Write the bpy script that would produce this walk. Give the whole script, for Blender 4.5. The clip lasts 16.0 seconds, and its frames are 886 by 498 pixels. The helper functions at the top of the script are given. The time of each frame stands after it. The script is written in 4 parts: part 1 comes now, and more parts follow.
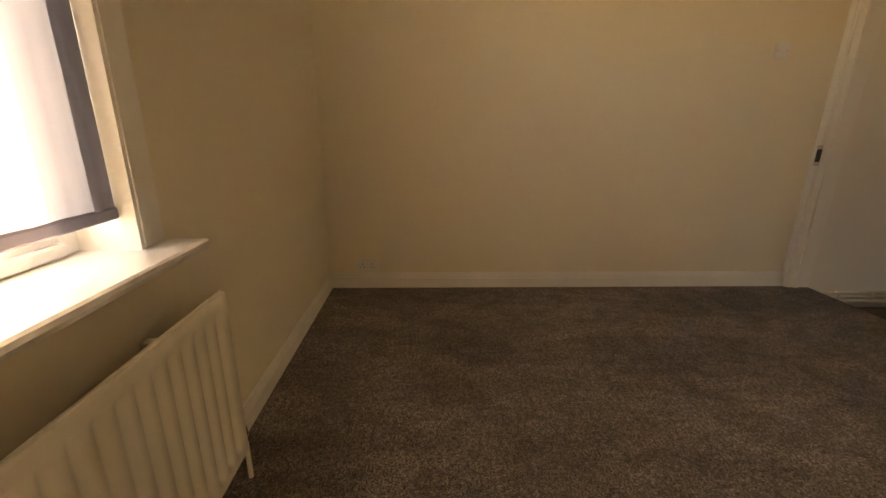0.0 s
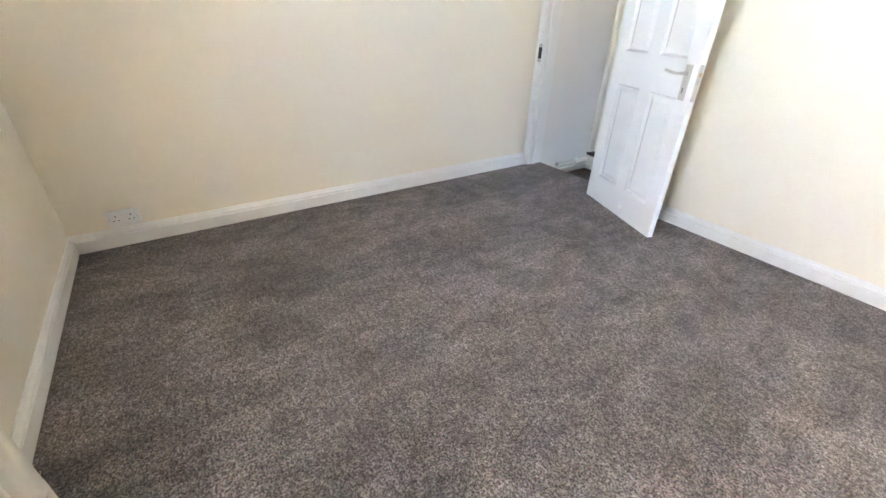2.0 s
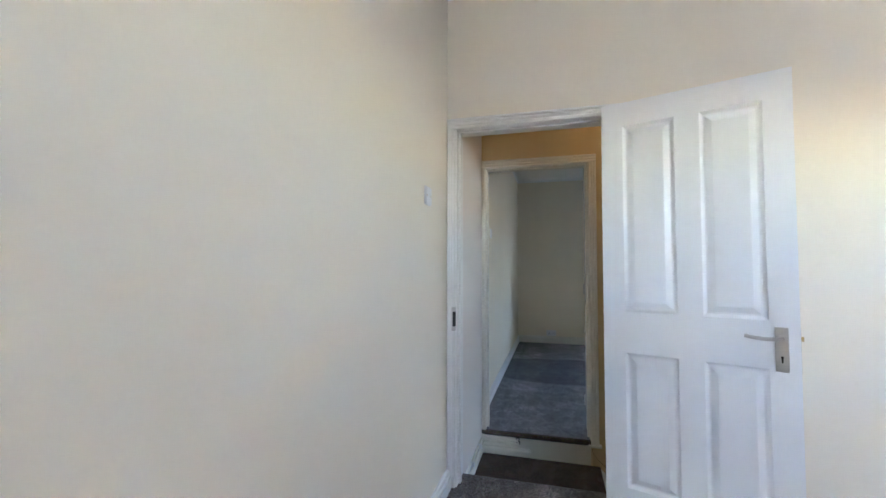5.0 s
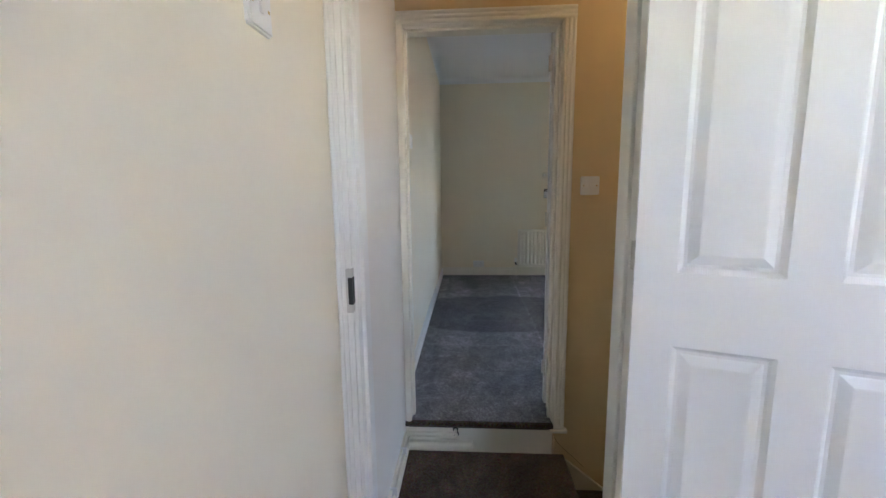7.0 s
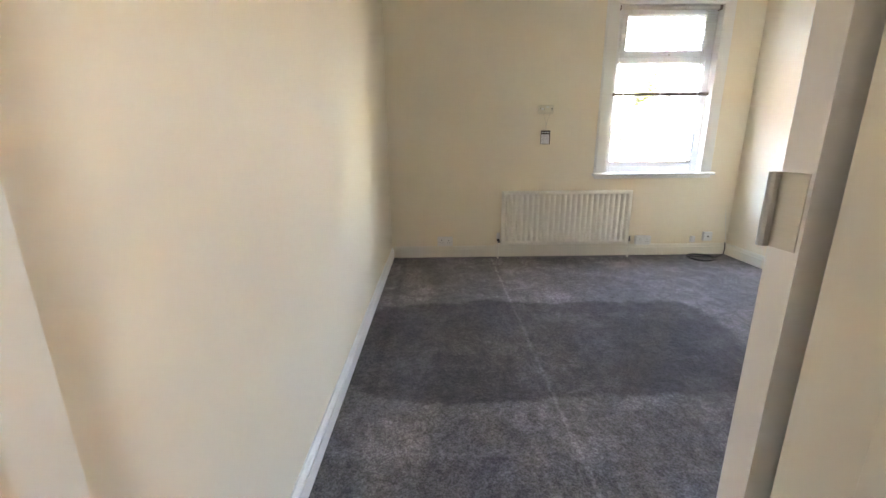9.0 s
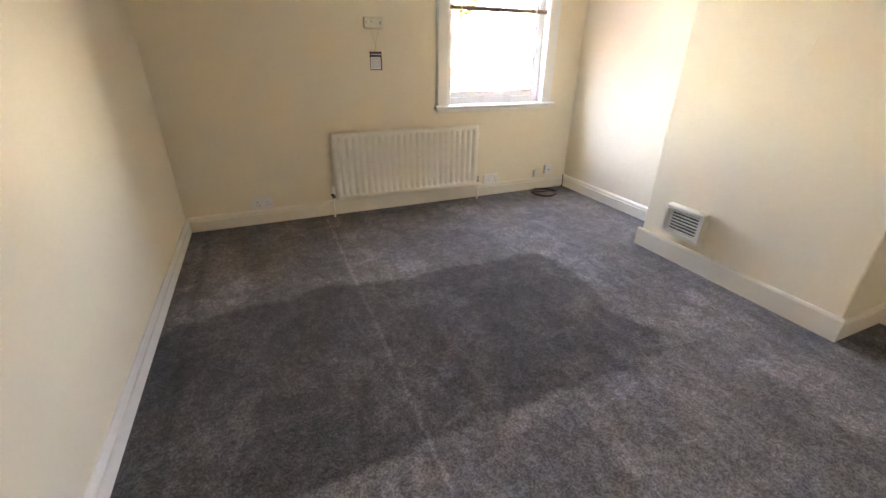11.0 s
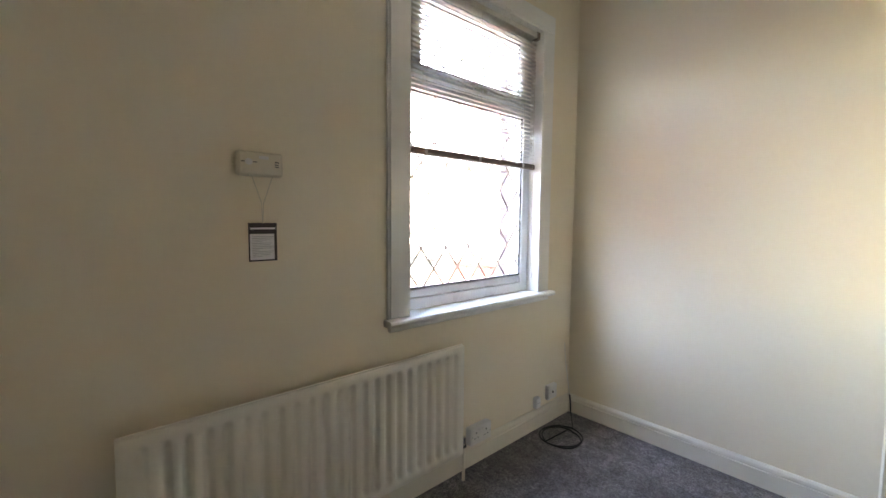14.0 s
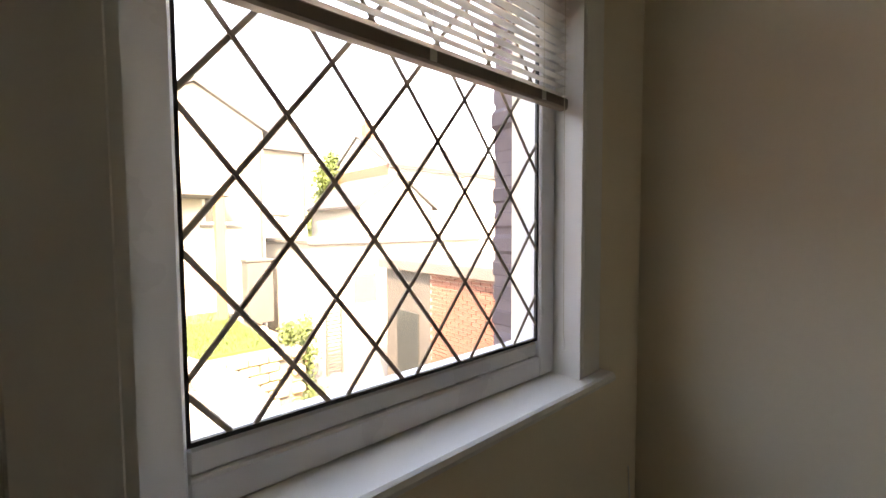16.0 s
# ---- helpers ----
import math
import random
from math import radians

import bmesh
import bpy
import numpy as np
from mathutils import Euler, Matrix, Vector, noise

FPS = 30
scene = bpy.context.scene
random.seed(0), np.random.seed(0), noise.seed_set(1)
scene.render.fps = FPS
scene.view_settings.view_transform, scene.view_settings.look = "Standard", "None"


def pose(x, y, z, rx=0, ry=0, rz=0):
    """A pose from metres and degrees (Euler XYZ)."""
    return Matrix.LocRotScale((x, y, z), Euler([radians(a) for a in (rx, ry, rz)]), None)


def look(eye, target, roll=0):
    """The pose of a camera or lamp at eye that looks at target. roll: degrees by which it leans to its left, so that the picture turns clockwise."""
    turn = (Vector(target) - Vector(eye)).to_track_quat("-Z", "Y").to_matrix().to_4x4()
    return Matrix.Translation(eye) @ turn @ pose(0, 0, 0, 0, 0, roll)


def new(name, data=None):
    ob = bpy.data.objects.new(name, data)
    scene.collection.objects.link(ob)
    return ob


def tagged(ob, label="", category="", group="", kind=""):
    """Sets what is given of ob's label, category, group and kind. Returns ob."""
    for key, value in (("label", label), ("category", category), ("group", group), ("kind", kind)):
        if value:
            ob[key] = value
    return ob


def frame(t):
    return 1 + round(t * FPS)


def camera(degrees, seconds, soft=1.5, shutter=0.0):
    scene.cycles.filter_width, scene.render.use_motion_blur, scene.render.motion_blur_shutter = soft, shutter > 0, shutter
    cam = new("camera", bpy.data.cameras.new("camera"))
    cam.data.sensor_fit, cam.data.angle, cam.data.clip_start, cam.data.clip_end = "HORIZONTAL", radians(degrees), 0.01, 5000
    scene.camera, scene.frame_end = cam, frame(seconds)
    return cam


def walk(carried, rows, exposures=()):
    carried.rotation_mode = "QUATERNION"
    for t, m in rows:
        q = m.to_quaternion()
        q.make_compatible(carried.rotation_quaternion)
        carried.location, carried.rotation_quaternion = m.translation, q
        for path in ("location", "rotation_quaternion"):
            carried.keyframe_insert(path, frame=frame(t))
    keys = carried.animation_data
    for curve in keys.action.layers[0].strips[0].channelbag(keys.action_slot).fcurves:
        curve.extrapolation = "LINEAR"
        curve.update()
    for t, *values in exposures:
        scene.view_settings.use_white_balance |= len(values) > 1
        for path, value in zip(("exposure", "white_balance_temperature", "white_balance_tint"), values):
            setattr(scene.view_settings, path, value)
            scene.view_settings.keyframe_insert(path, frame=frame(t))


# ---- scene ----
cam = camera(94.5, 16.0)
PATH = [
    (0, (2.666, -2.559, 1.066), (0.75, -2.482, 0.497), 0.6),
    (0.5, (2.718, -2.608, 1.064), (0.98, -1.938, 0.334), 0.9),
    (1, (2.73, -2.674, 1.087), (1.191, -1.795, 0.16), 1.3),
    (1.5, (2.724, -2.677, 1.135), (1.286, -1.759, 0.091), 1.5),
    (2, (2.634, -2.62, 1.16), (1.189, -1.659, 0.167), 1.6),
    (2.5, (2.34, -2.495, 1.176), (0.833, -1.448, 0.379), 1.5),
    (3, (1.938, -2.464, 1.192), (0.436, -1.256, 0.656), 1.6),
    (3.5, (1.478, -2.401, 1.183), (0.104, -0.989, 0.839), 1.6),
    (4, (1.095, -2.414, 1.23), (-0.06, -0.79, 1.054), 1.2),
    (4.5, (0.805, -2.366, 1.232), (-0.04, -0.553, 1.248), 1.1),
    (4.7, (0.688, -2.314, 1.216), (-0.016, -0.445, 1.303), 0.9),
    (6.8, (0.367, -1.341, 1.185), (0.238, 0.641, 0.948), -0.8),
    (7, (0.373, -1.162, 1.207), (0.248, 0.813, 0.914), -0.7),
    (7.5, (0.376, -0.63, 1.166), (0.269, 1.337, 0.816), -0.6),
    (8, (0.377, -0.195, 1.13), (0.288, 1.763, 0.733), -0.4),
    (8.2, (0.378, -0.019, 1.108), (0.302, 1.936, 0.695), -0.4),
    (10.3, (0.554, 1.22, 1.135), (1.008, 2.993, 0.33), 0.0),
    (10.5, (0.544, 1.248, 1.17), (1.094, 2.972, 0.319), 0.3),
    (11, (0.597, 1.284, 1.185), (1.313, 2.938, 0.319), 0.7),
    (11.5, (0.579, 1.444, 1.26), (1.455, 3.065, 0.481), 1.3),
    (12, (0.638, 1.707, 1.248), (1.611, 3.349, 0.654), 1.0),
    (12.5, (0.694, 1.969, 1.238), (1.75, 3.621, 0.844), 0.8),
    (13, (0.775, 2.353, 1.212), (1.949, 3.951, 0.952), 1.3),
    (13.5, (0.854, 2.731, 1.215), (2.105, 4.279, 1.02), 1.2),
    (14, (0.99, 3.11, 1.201), (2.318, 4.597, 1.054), 0.5),
    (14.5, (1.185, 3.419, 1.224), (2.59, 4.837, 1.095), 0.1),
    (15, (1.402, 3.631, 1.216), (2.865, 4.988, 1.085), 0.2),
    (15.5, (1.705, 3.764, 1.188), (3.19, 5.098, 1.062), 0.1),
    (16, (1.959, 3.904, 1.183), (3.28, 5.402, 1.079), -0.3),
]
EXPOSURES = [
    (0, 4.95, 22500, 26), (0.5, 6.5, 11800, 15), (1.0, 7.0, 7300, 10), (1.5, 7.05, 6900, 10), (3.0, 6.75, 6900, 13), (4.5, 6.3, 6150, 11),
    (7.0, 6.5, 6800, 15), (7.5, 6.65, 6950, 15), (8.0, 7.25, 7200, 16), (8.2, 7.35, 7400, 17), (10.5, 7.2, 10000, 26), (11.5, 7.35, 10000, 26), (12.5, 7.0, 9900, 26),
    (13.5, 6.5, 8600, 21), (14.5, 6.15, 8600, 21), (15.5, 5.25, 9600, 23), (16, 4.15, 11000, 23)]
walk(cam, [(t, look(eye, target, roll)) for t, eye, target, roll in PATH], EXPOSURES)

# ---- daylight ----
SUN_EL, SUN_AZ = 42.0, 208.0
world = bpy.data.worlds.new("sky")
scene.world = world
world.use_nodes = True
wn, wl = world.node_tree.nodes, world.node_tree.links
sky = wn.new("ShaderNodeTexSky")
sky.sky_type, sky.sun_disc = "NISHITA", False
sky.sun_elevation, sky.sun_rotation = radians(SUN_EL), radians(SUN_AZ)
wn["Background"].inputs["Strength"].default_value = 0.15
wl.new(sky.outputs["Color"], wn["Background"].inputs["Color"])
sun = new("sun", bpy.data.lights.new("sun", "SUN"))
sun.data.energy, sun.data.angle, sun.data.color = 2.0, radians(0.5), (1.0, 0.95, 0.87)
to_sun = Vector((math.sin(radians(SUN_AZ)) * math.cos(radians(SUN_EL)), math.cos(radians(SUN_AZ)) * math.cos(radians(SUN_EL)), math.sin(radians(SUN_EL))))
sun.rotation_euler = to_sun.to_track_quat("Z", "Y").to_euler()
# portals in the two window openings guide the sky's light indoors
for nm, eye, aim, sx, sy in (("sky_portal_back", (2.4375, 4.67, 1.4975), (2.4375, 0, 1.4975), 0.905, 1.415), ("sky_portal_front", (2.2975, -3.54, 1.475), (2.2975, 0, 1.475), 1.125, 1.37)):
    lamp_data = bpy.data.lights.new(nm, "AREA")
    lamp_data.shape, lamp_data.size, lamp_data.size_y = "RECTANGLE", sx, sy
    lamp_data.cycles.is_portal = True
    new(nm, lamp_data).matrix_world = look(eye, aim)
# the bulb of the stairs' pendant
bulb_lamp = new("stair_bulb_light", bpy.data.lights.new("stair_bulb_light", "POINT"))
bulb_lamp.data.energy, bulb_lamp.data.color, bulb_lamp.data.shadow_soft_size = 0.027, (1.0, 0.80, 0.55), 0.04
bulb_lamp.location = (1.35, 0.48, 2.22)


# ---- materials ----
def material(name, colour, rough=0.5, metal=0.0, vary=0.06, scale=8.0, fine=0.03, fine_scale=90.0, bump=0.05, bump_scale=None,
             bump_dist=0.002, coat=0.0, per_object=0.0, stretch=(1, 1, 1), rough_vary=0.05, translucent=None, sheer=0.0):
    """A surface with colour variation at two scales, uneven gloss and fine relief."""
    m = bpy.data.materials.new(name)
    m.use_nodes = True
    n, l = m.node_tree.nodes, m.node_tree.links
    b = n["Principled BSDF"]
    b.inputs["Metallic"].default_value = metal
    b.inputs["Coat Weight"].default_value = coat
    co = n.new("ShaderNodeTexCoord")
    mp = n.new("ShaderNodeMapping")
    mp.inputs["Scale"].default_value = stretch
    l.new(co.outputs["Object"], mp.inputs["Vector"])
    big, small = n.new("ShaderNodeTexNoise"), n.new("ShaderNodeTexNoise")
    for tex, s, d in ((big, scale, 4), (small, fine_scale, 3)):
        tex.inputs["Scale"].default_value, tex.inputs["Detail"].default_value = s, d
        l.new(mp.outputs["Vector"], tex.inputs["Vector"])

    def mathn(op, a, c):
        k = n.new("ShaderNodeMath")
        k.operation = op
        for i, v in enumerate((a, c)):
            if isinstance(v, (int, float)):
                k.inputs[i].default_value = v
            else:
                l.new(v, k.inputs[i])
        return k.outputs[0]
    tone = mathn("ADD", mathn("MULTIPLY", mathn("SUBTRACT", big.outputs["Fac"], 0.5), 2 * vary), mathn("MULTIPLY", mathn("SUBTRACT", small.outputs["Fac"], 0.5), 2 * fine))
    if per_object:
        oi = n.new("ShaderNodeObjectInfo")
        tone = mathn("ADD", tone, mathn("MULTIPLY", mathn("SUBTRACT", oi.outputs["Random"], 0.5), 2 * per_object))
    hsv = n.new("ShaderNodeHueSaturation")
    hsv.inputs["Color"].default_value = (*colour, 1)
    l.new(mathn("ADD", tone, 1.0), hsv.inputs["Value"])
    l.new(hsv.outputs["Color"], b.inputs["Base Color"])
    l.new(mathn("ADD", mathn("MULTIPLY", mathn("SUBTRACT", big.outputs["Fac"], 0.5), 2 * rough_vary), rough), b.inputs["Roughness"])
    if bump:
        bt = small
        if bump_scale:
            bt = n.new("ShaderNodeTexNoise")
            bt.inputs["Scale"].default_value, bt.inputs["Detail"].default_value = bump_scale, 5
            l.new(mp.outputs["Vector"], bt.inputs["Vector"])
        bp = n.new("ShaderNodeBump")
        bp.inputs["Strength"].default_value, bp.inputs["Distance"].default_value = bump, bump_dist
        l.new(bt.outputs["Fac"], bp.inputs["Height"])
        l.new(bp.outputs["Normal"], b.inputs["Normal"])
    if translucent:
        tr, mix = n.new("ShaderNodeBsdfTranslucent"), n.new("ShaderNodeMixShader")
        l.new(hsv.outputs["Color"], tr.inputs["Color"])
        mix.inputs[0].default_value = translucent
        l.new(b.outputs[0], mix.inputs[1]), l.new(tr.outputs[0], mix.inputs[2])
        last = mix
        if sheer:
            clear, last = n.new("ShaderNodeBsdfTransparent"), n.new("ShaderNodeMixShader")
            last.inputs[0].default_value = sheer
            l.new(mix.outputs[0], last.inputs[1]), l.new(clear.outputs[0], last.inputs[2])
        l.new(last.outputs[0], n["Material Output"].inputs["Surface"])
    return m


def carpet(name, colour, blotch, patches=False, grain=1.0):
    """Cut-pile carpet: speckled tufts, brushed areas, and (in the back bedroom) the flattened patch in the middle."""
    m = bpy.data.materials.new(name)
    m.use_nodes = True
    n, l = m.node_tree.nodes, m.node_tree.links
    b = n["Principled BSDF"]
    b.inputs["Roughness"].default_value = 0.95
    b.inputs["Specular IOR Level"].default_value = 0.15
    b.inputs["Sheen Weight"].default_value, b.inputs["Sheen Roughness"].default_value = 0.12, 0.5
    co = n.new("ShaderNodeTexCoord")

    def noisy(scale, detail=3.0, rough=0.6, dist=0.0, stretch=(1, 1, 1), turn=0.0):
        mp = n.new("ShaderNodeMapping")
        mp.inputs["Scale"].default_value, mp.inputs["Rotation"].default_value = stretch, (0, 0, turn)
        l.new(co.outputs["Object"], mp.inputs["Vector"])
        t = n.new("ShaderNodeTexNoise")
        t.inputs["Scale"].default_value, t.inputs["Detail"].default_value = scale, detail
        t.inputs["Roughness"].default_value, t.inputs["Distortion"].default_value = rough, dist
        l.new(mp.outputs["Vector"], t.inputs["Vector"])
        return t.outputs["Fac"]

    def mathn(op, a, c, clamp=False):
        k = n.new("ShaderNodeMath")
        k.operation, k.use_clamp = op, clamp
        for i, v in enumerate((a, c)):
            if isinstance(v, (int, float)):
                k.inputs[i].default_value = v
            else:
                l.new(v, k.inputs[i])
        return k.outputs[0]

    def ramp(v, lo, hi, a, c):
        k = n.new("ShaderNodeMapRange")
        k.interpolation_type = "SMOOTHSTEP"
        l.new(v, k.inputs["Value"])
        for key, val in (("From Min", lo), ("From Max", hi), ("To Min", a), ("To Max", c)):
            k.inputs[key].default_value = val
        return k.outputs["Result"]
    tufts, flecks = noisy(150, 3, 0.75), noisy(55, 4, 0.7)
    tone = mathn("MULTIPLY", ramp(tufts, 0.36, 0.64, 1 - 0.85 * grain, 1 + 1.05 * grain), ramp(flecks, 0.38, 0.62, 1 - 0.42 * grain, 1 + 0.42 * grain))
    tone = mathn("MULTIPLY", tone, ramp(noisy(15, 4, 0.7, 0.5, (1, 0.55, 1), 0.6), 0.36, 0.64, 0.82, 1.18))
    tone = mathn("MULTIPLY", tone, ramp(noisy(3.2, 5, 0.65, 0.8), 0.42, 0.6, 1 - blotch, 1 + blotch))
    tone = mathn("MULTIPLY", tone, ramp(noisy(2.4, 3, 0.5, 0.3, (1, 0.22, 1), 0.5), 0.45, 0.55, 0.9, 1.12))
    if patches:
        sep = n.new("ShaderNodeSeparateXYZ")
        l.new(co.outputs["Object"], sep.inputs[0])
        wob = mathn("MULTIPLY", mathn("SUBTRACT", noisy(2.2, 7, 0.62), 0.5), 0.55)
        dx = mathn("DIVIDE", mathn("SUBTRACT", sep.outputs["X"], 1.05), 1.17)
        dy = mathn("DIVIDE", mathn("SUBTRACT", sep.outputs["Y"], 2.72), 0.58)
        r = mathn("ADD", mathn("POWER", mathn("ADD", mathn("POWER", mathn("ABSOLUTE", dx, 0), 5.0), mathn("POWER", mathn("ABSOLUTE", dy, 0), 5.0)), 0.2), wob)
        tone = mathn("MULTIPLY", tone, ramp(r, 0.92, 1.0, 0.52, 1.1))
        tone = mathn("MULTIPLY", tone, ramp(noisy(4.2, 6, 0.62, 0.6, (0.6, 1.2, 1), 0.2), 0.52, 0.58, 0.92, 1.17))
        # a worn band outside it and a faint crease along the joint in the underlay
        tone = mathn("MULTIPLY", tone, ramp(r, 1.2, 1.9, 1.05, 0.92))
        crease = mathn("ABSOLUTE", mathn("ADD", mathn("SUBTRACT", sep.outputs["X"], 0.945), mathn("MULTIPLY", mathn("SUBTRACT", noisy(14, 2), 0.5), 0.03)), 0)
        tone = mathn("MULTIPLY", tone, ramp(crease, 0.004, 0.014, 1.4, 1.0))
        crease2 = mathn("ABSOLUTE", mathn("ADD", mathn("SUBTRACT", sep.outputs["X"], 0.13), mathn("MULTIPLY", mathn("SUBTRACT", noisy(9, 2), 0.5), 0.05)), 0)
        tone = mathn("MULTIPLY", tone, ramp(crease2, 0.01, 0.03, 0.8, 1.0))
    hsv = n.new("ShaderNodeHueSaturation")
    hsv.inputs["Color"].default_value = (*colour, 1)
    l.new(tone, hsv.inputs["Value"])
    # heather yarn: single tufts drift to warm and to blue
    l.new(ramp(noisy(95, 3, 0.7), 0.35, 0.65, 0.40, 0.60), hsv.inputs["Hue"])
    l.new(ramp(noisy(120, 3, 0.7), 0.35, 0.7, 0.5, 2.2), hsv.inputs["Saturation"])
    l.new(hsv.outputs["Color"], b.inputs["Base Color"])
    bp = n.new("ShaderNodeBump")
    bp.inputs["Strength"].default_value, bp.inputs["Distance"].default_value = 0.9, 0.006
    l.new(mathn("ADD", mathn("MULTIPLY", tufts, 0.7), mathn("MULTIPLY", flecks, 0.6)), bp.inputs["Height"])
    l.new(bp.outputs["Normal"], b.inputs["Normal"])
    return m


def glass_material():
    """Clear glass: mostly lets light straight through, with a faint mirror."""
    m = bpy.data.materials.new("glass")
    m.use_nodes = True
    n, l = m.node_tree.nodes, m.node_tree.links
    tr, gl, mix = n.new("ShaderNodeBsdfTransparent"), n.new("ShaderNodeBsdfGlossy"), n.new("ShaderNodeMixShader")
    gl.inputs["Roughness"].default_value = 0.02
    tr.inputs["Color"].default_value = (0.985, 0.99, 0.988, 1)
    mix.inputs[0].default_value = 0.035
    l.new(tr.outputs[0], mix.inputs[1]), l.new(gl.outputs[0], mix.inputs[2])
    l.new(mix.outputs[0], n["Material Output"].inputs["Surface"])
    return m


def glow(name, colour, strength):
    m = bpy.data.materials.new(name)
    m.use_nodes = True
    b = m.node_tree.nodes["Principled BSDF"]
    b.inputs["Emission Color"].default_value, b.inputs["Emission Strength"].default_value = (*colour, 1), strength
    return m


CREAM = material("cream_emulsion", (0.82, 0.75, 0.62), 0.75, vary=0.025, scale=1.3, fine=0.012, fine_scale=60, bump=0.12, bump_scale=55, bump_dist=0.002)
CREAM2 = material("cream_emulsion_lining_paper", (0.83, 0.745, 0.59), 0.7, vary=0.035, scale=1.6, fine=0.015, fine_scale=40, bump=0.22, bump_scale=14, bump_dist=0.005)
# the landing's warm light is mixed into this wall colour
OCHRE_LIT = material("ochre_warm_light_emulsion", (0.64, 0.48, 0.26), 0.65, vary=0.05, scale=1.6, fine=0.02, fine_scale=40, bump=0.22, bump_scale=14, bump_dist=0.005)
MAGNOLIA = material("off_white_emulsion", (0.79, 0.75, 0.69), 0.6, vary=0.03, scale=1.6, fine=0.015, fine_scale=40, bump=0.25, bump_scale=12, bump_dist=0.005)
CEIL = material("white_ceiling_paint", (0.85, 0.85, 0.84), 0.85, vary=0.02, scale=2, bump=0.1, bump_scale=40)
GLOSS = material("white_gloss_paint", (0.8, 0.79, 0.75), 0.3, vary=0.03, scale=5, fine=0.01, fine_scale=50, bump=0.04, bump_scale=30, bump_dist=0.002)
OLDGLOSS = material("aged_gloss_paint", (0.77, 0.73, 0.63), 0.3, vary=0.03, scale=4, fine=0.012, fine_scale=40, bump=0.05, bump_scale=18, bump_dist=0.004)
DOORPAINT = material("white_satin_door_paint", (0.82, 0.82, 0.81), 0.25, vary=0.012, scale=4, fine=0.006, bump=0.03, bump_scale=70, bump_dist=0.001)
UPVC = material("white_upvc", (0.82, 0.83, 0.84), 0.28, vary=0.012, scale=5, fine=0.008, bump=0.02)
ENAMEL = material("radiator_enamel", (0.8, 0.77, 0.68), 0.32, vary=0.025, scale=6, fine=0.015, bump=0.05, bump_scale=120)
PLASTIC = material("white_plastic", (0.78, 0.77, 0.75), 0.35, vary=0.02, scale=20, fine=0.01, bump=0.0)
PLASTIC2 = material("yellow_toned_plastic", (0.74, 0.68, 0.54), 0.4, vary=0.04, scale=20, fine=0.02, bump=0.0)
DARK = material("dark_slot", (0.02, 0.018, 0.016), 0.6, vary=0.1, bump=0.0)
STEEL = material("satin_nickel", (0.56, 0.54, 0.5), 0.32, metal=1.0, vary=0.05, scale=30, fine=0.05, fine_scale=300, bump=0.05, stretch=(1, 1, 8))
CHROME = material("chrome", (0.7, 0.7, 0.7), 0.12, metal=1.0, vary=0.04, scale=30, bump=0.0)
BRASS = material("worn_brass", (0.55, 0.4, 0.18), 0.3, metal=1.0, vary=0.1, scale=40, bump=0.05)
RUBBER = material("black_cable_sheath", (0.015, 0.014, 0.014), 0.45, vary=0.1, bump=0.0)
PAPER = material("white_paper", (0.78, 0.78, 0.79), 0.6, vary=0.02, scale=20, bump=0.0)
INK = material("grey_print", (0.42, 0.42, 0.43), 0.6, vary=0.08, bump=0.0)
INKDARK = material("brown_print", (0.05, 0.035, 0.03), 0.5, vary=0.08, bump=0.0)
STRING = material("cotton_string", (0.62, 0.58, 0.48), 0.9, vary=0.08, scale=200, bump=0.2)
LEAD = material("lead_came", (0.40, 0.34, 0.27), 0.5, metal=0.0, vary=0.15, scale=30, fine=0.1, fine_scale=200, bump=0.3)
GASKET = material("black_gasket", (0.02, 0.02, 0.02), 0.6, vary=0.1, bump=0.0)
SLAT = material("white_blind_slat", (0.78, 0.76, 0.71), 0.4, vary=0.03, scale=12, bump=0.0, per_object=0.03, translucent=0.2)
RAIL = material("brown_grey_rail", (0.23, 0.18, 0.145), 0.45, vary=0.08, scale=12, bump=0.0)
NET = material("sheer_roller_fabric", (0.15, 0.155, 0.185), 0.9, vary=0.18, scale=6, fine=0.03, fine_scale=120, bump=0.1, stretch=(4, 1, 0.12), translucent=0.7, sheer=0.03)
SHADEFAB = material("brown_patterned_fabric", (0.13, 0.10, 0.075), 0.85, vary=0.5, scale=14, fine=0.12, fine_scale=120, bump=0.2)
SHADEIN = material("white_shade_lining", (0.8, 0.8, 0.78), 0.7, vary=0.02, bump=0.0)
CARPET1 = carpet("grey_brown_carpet", (0.155, 0.137, 0.128), 0.14, grain=0.8)
CARPET2 = carpet("slate_grey_carpet", (0.15, 0.142, 0.148), 0.08, patches=True, grain=0.45)
CARPET3 = carpet("worn_brown_stair_carpet", (0.072, 0.054, 0.042), 0.2, grain=0.35)
GLASS = glass_material()
BRICK = material("red_brick", (0.21, 0.086, 0.062), 0.85, vary=0.15, scale=6, fine=0.12, fine_scale=60, bump=0.4, per_object=0.18)
QUOIN = material("purple_grey_brick", (0.17, 0.135, 0.145), 0.85, vary=0.15, scale=9, fine=0.12, bump=0.5, per_object=0.15)
MORTAR = material("mortar", (0.4, 0.37, 0.33), 0.9, vary=0.1, bump=0.3)
RENDER = material("white_render", (0.48, 0.465, 0.43), 0.9, vary=0.06, scale=1.2, fine=0.04, bump=0.3)
GREYREND = material("grey_weathered_render", (0.09, 0.083, 0.077), 0.9, vary=0.3, scale=1.5, fine=0.15, fine_scale=12, bump=0.3)
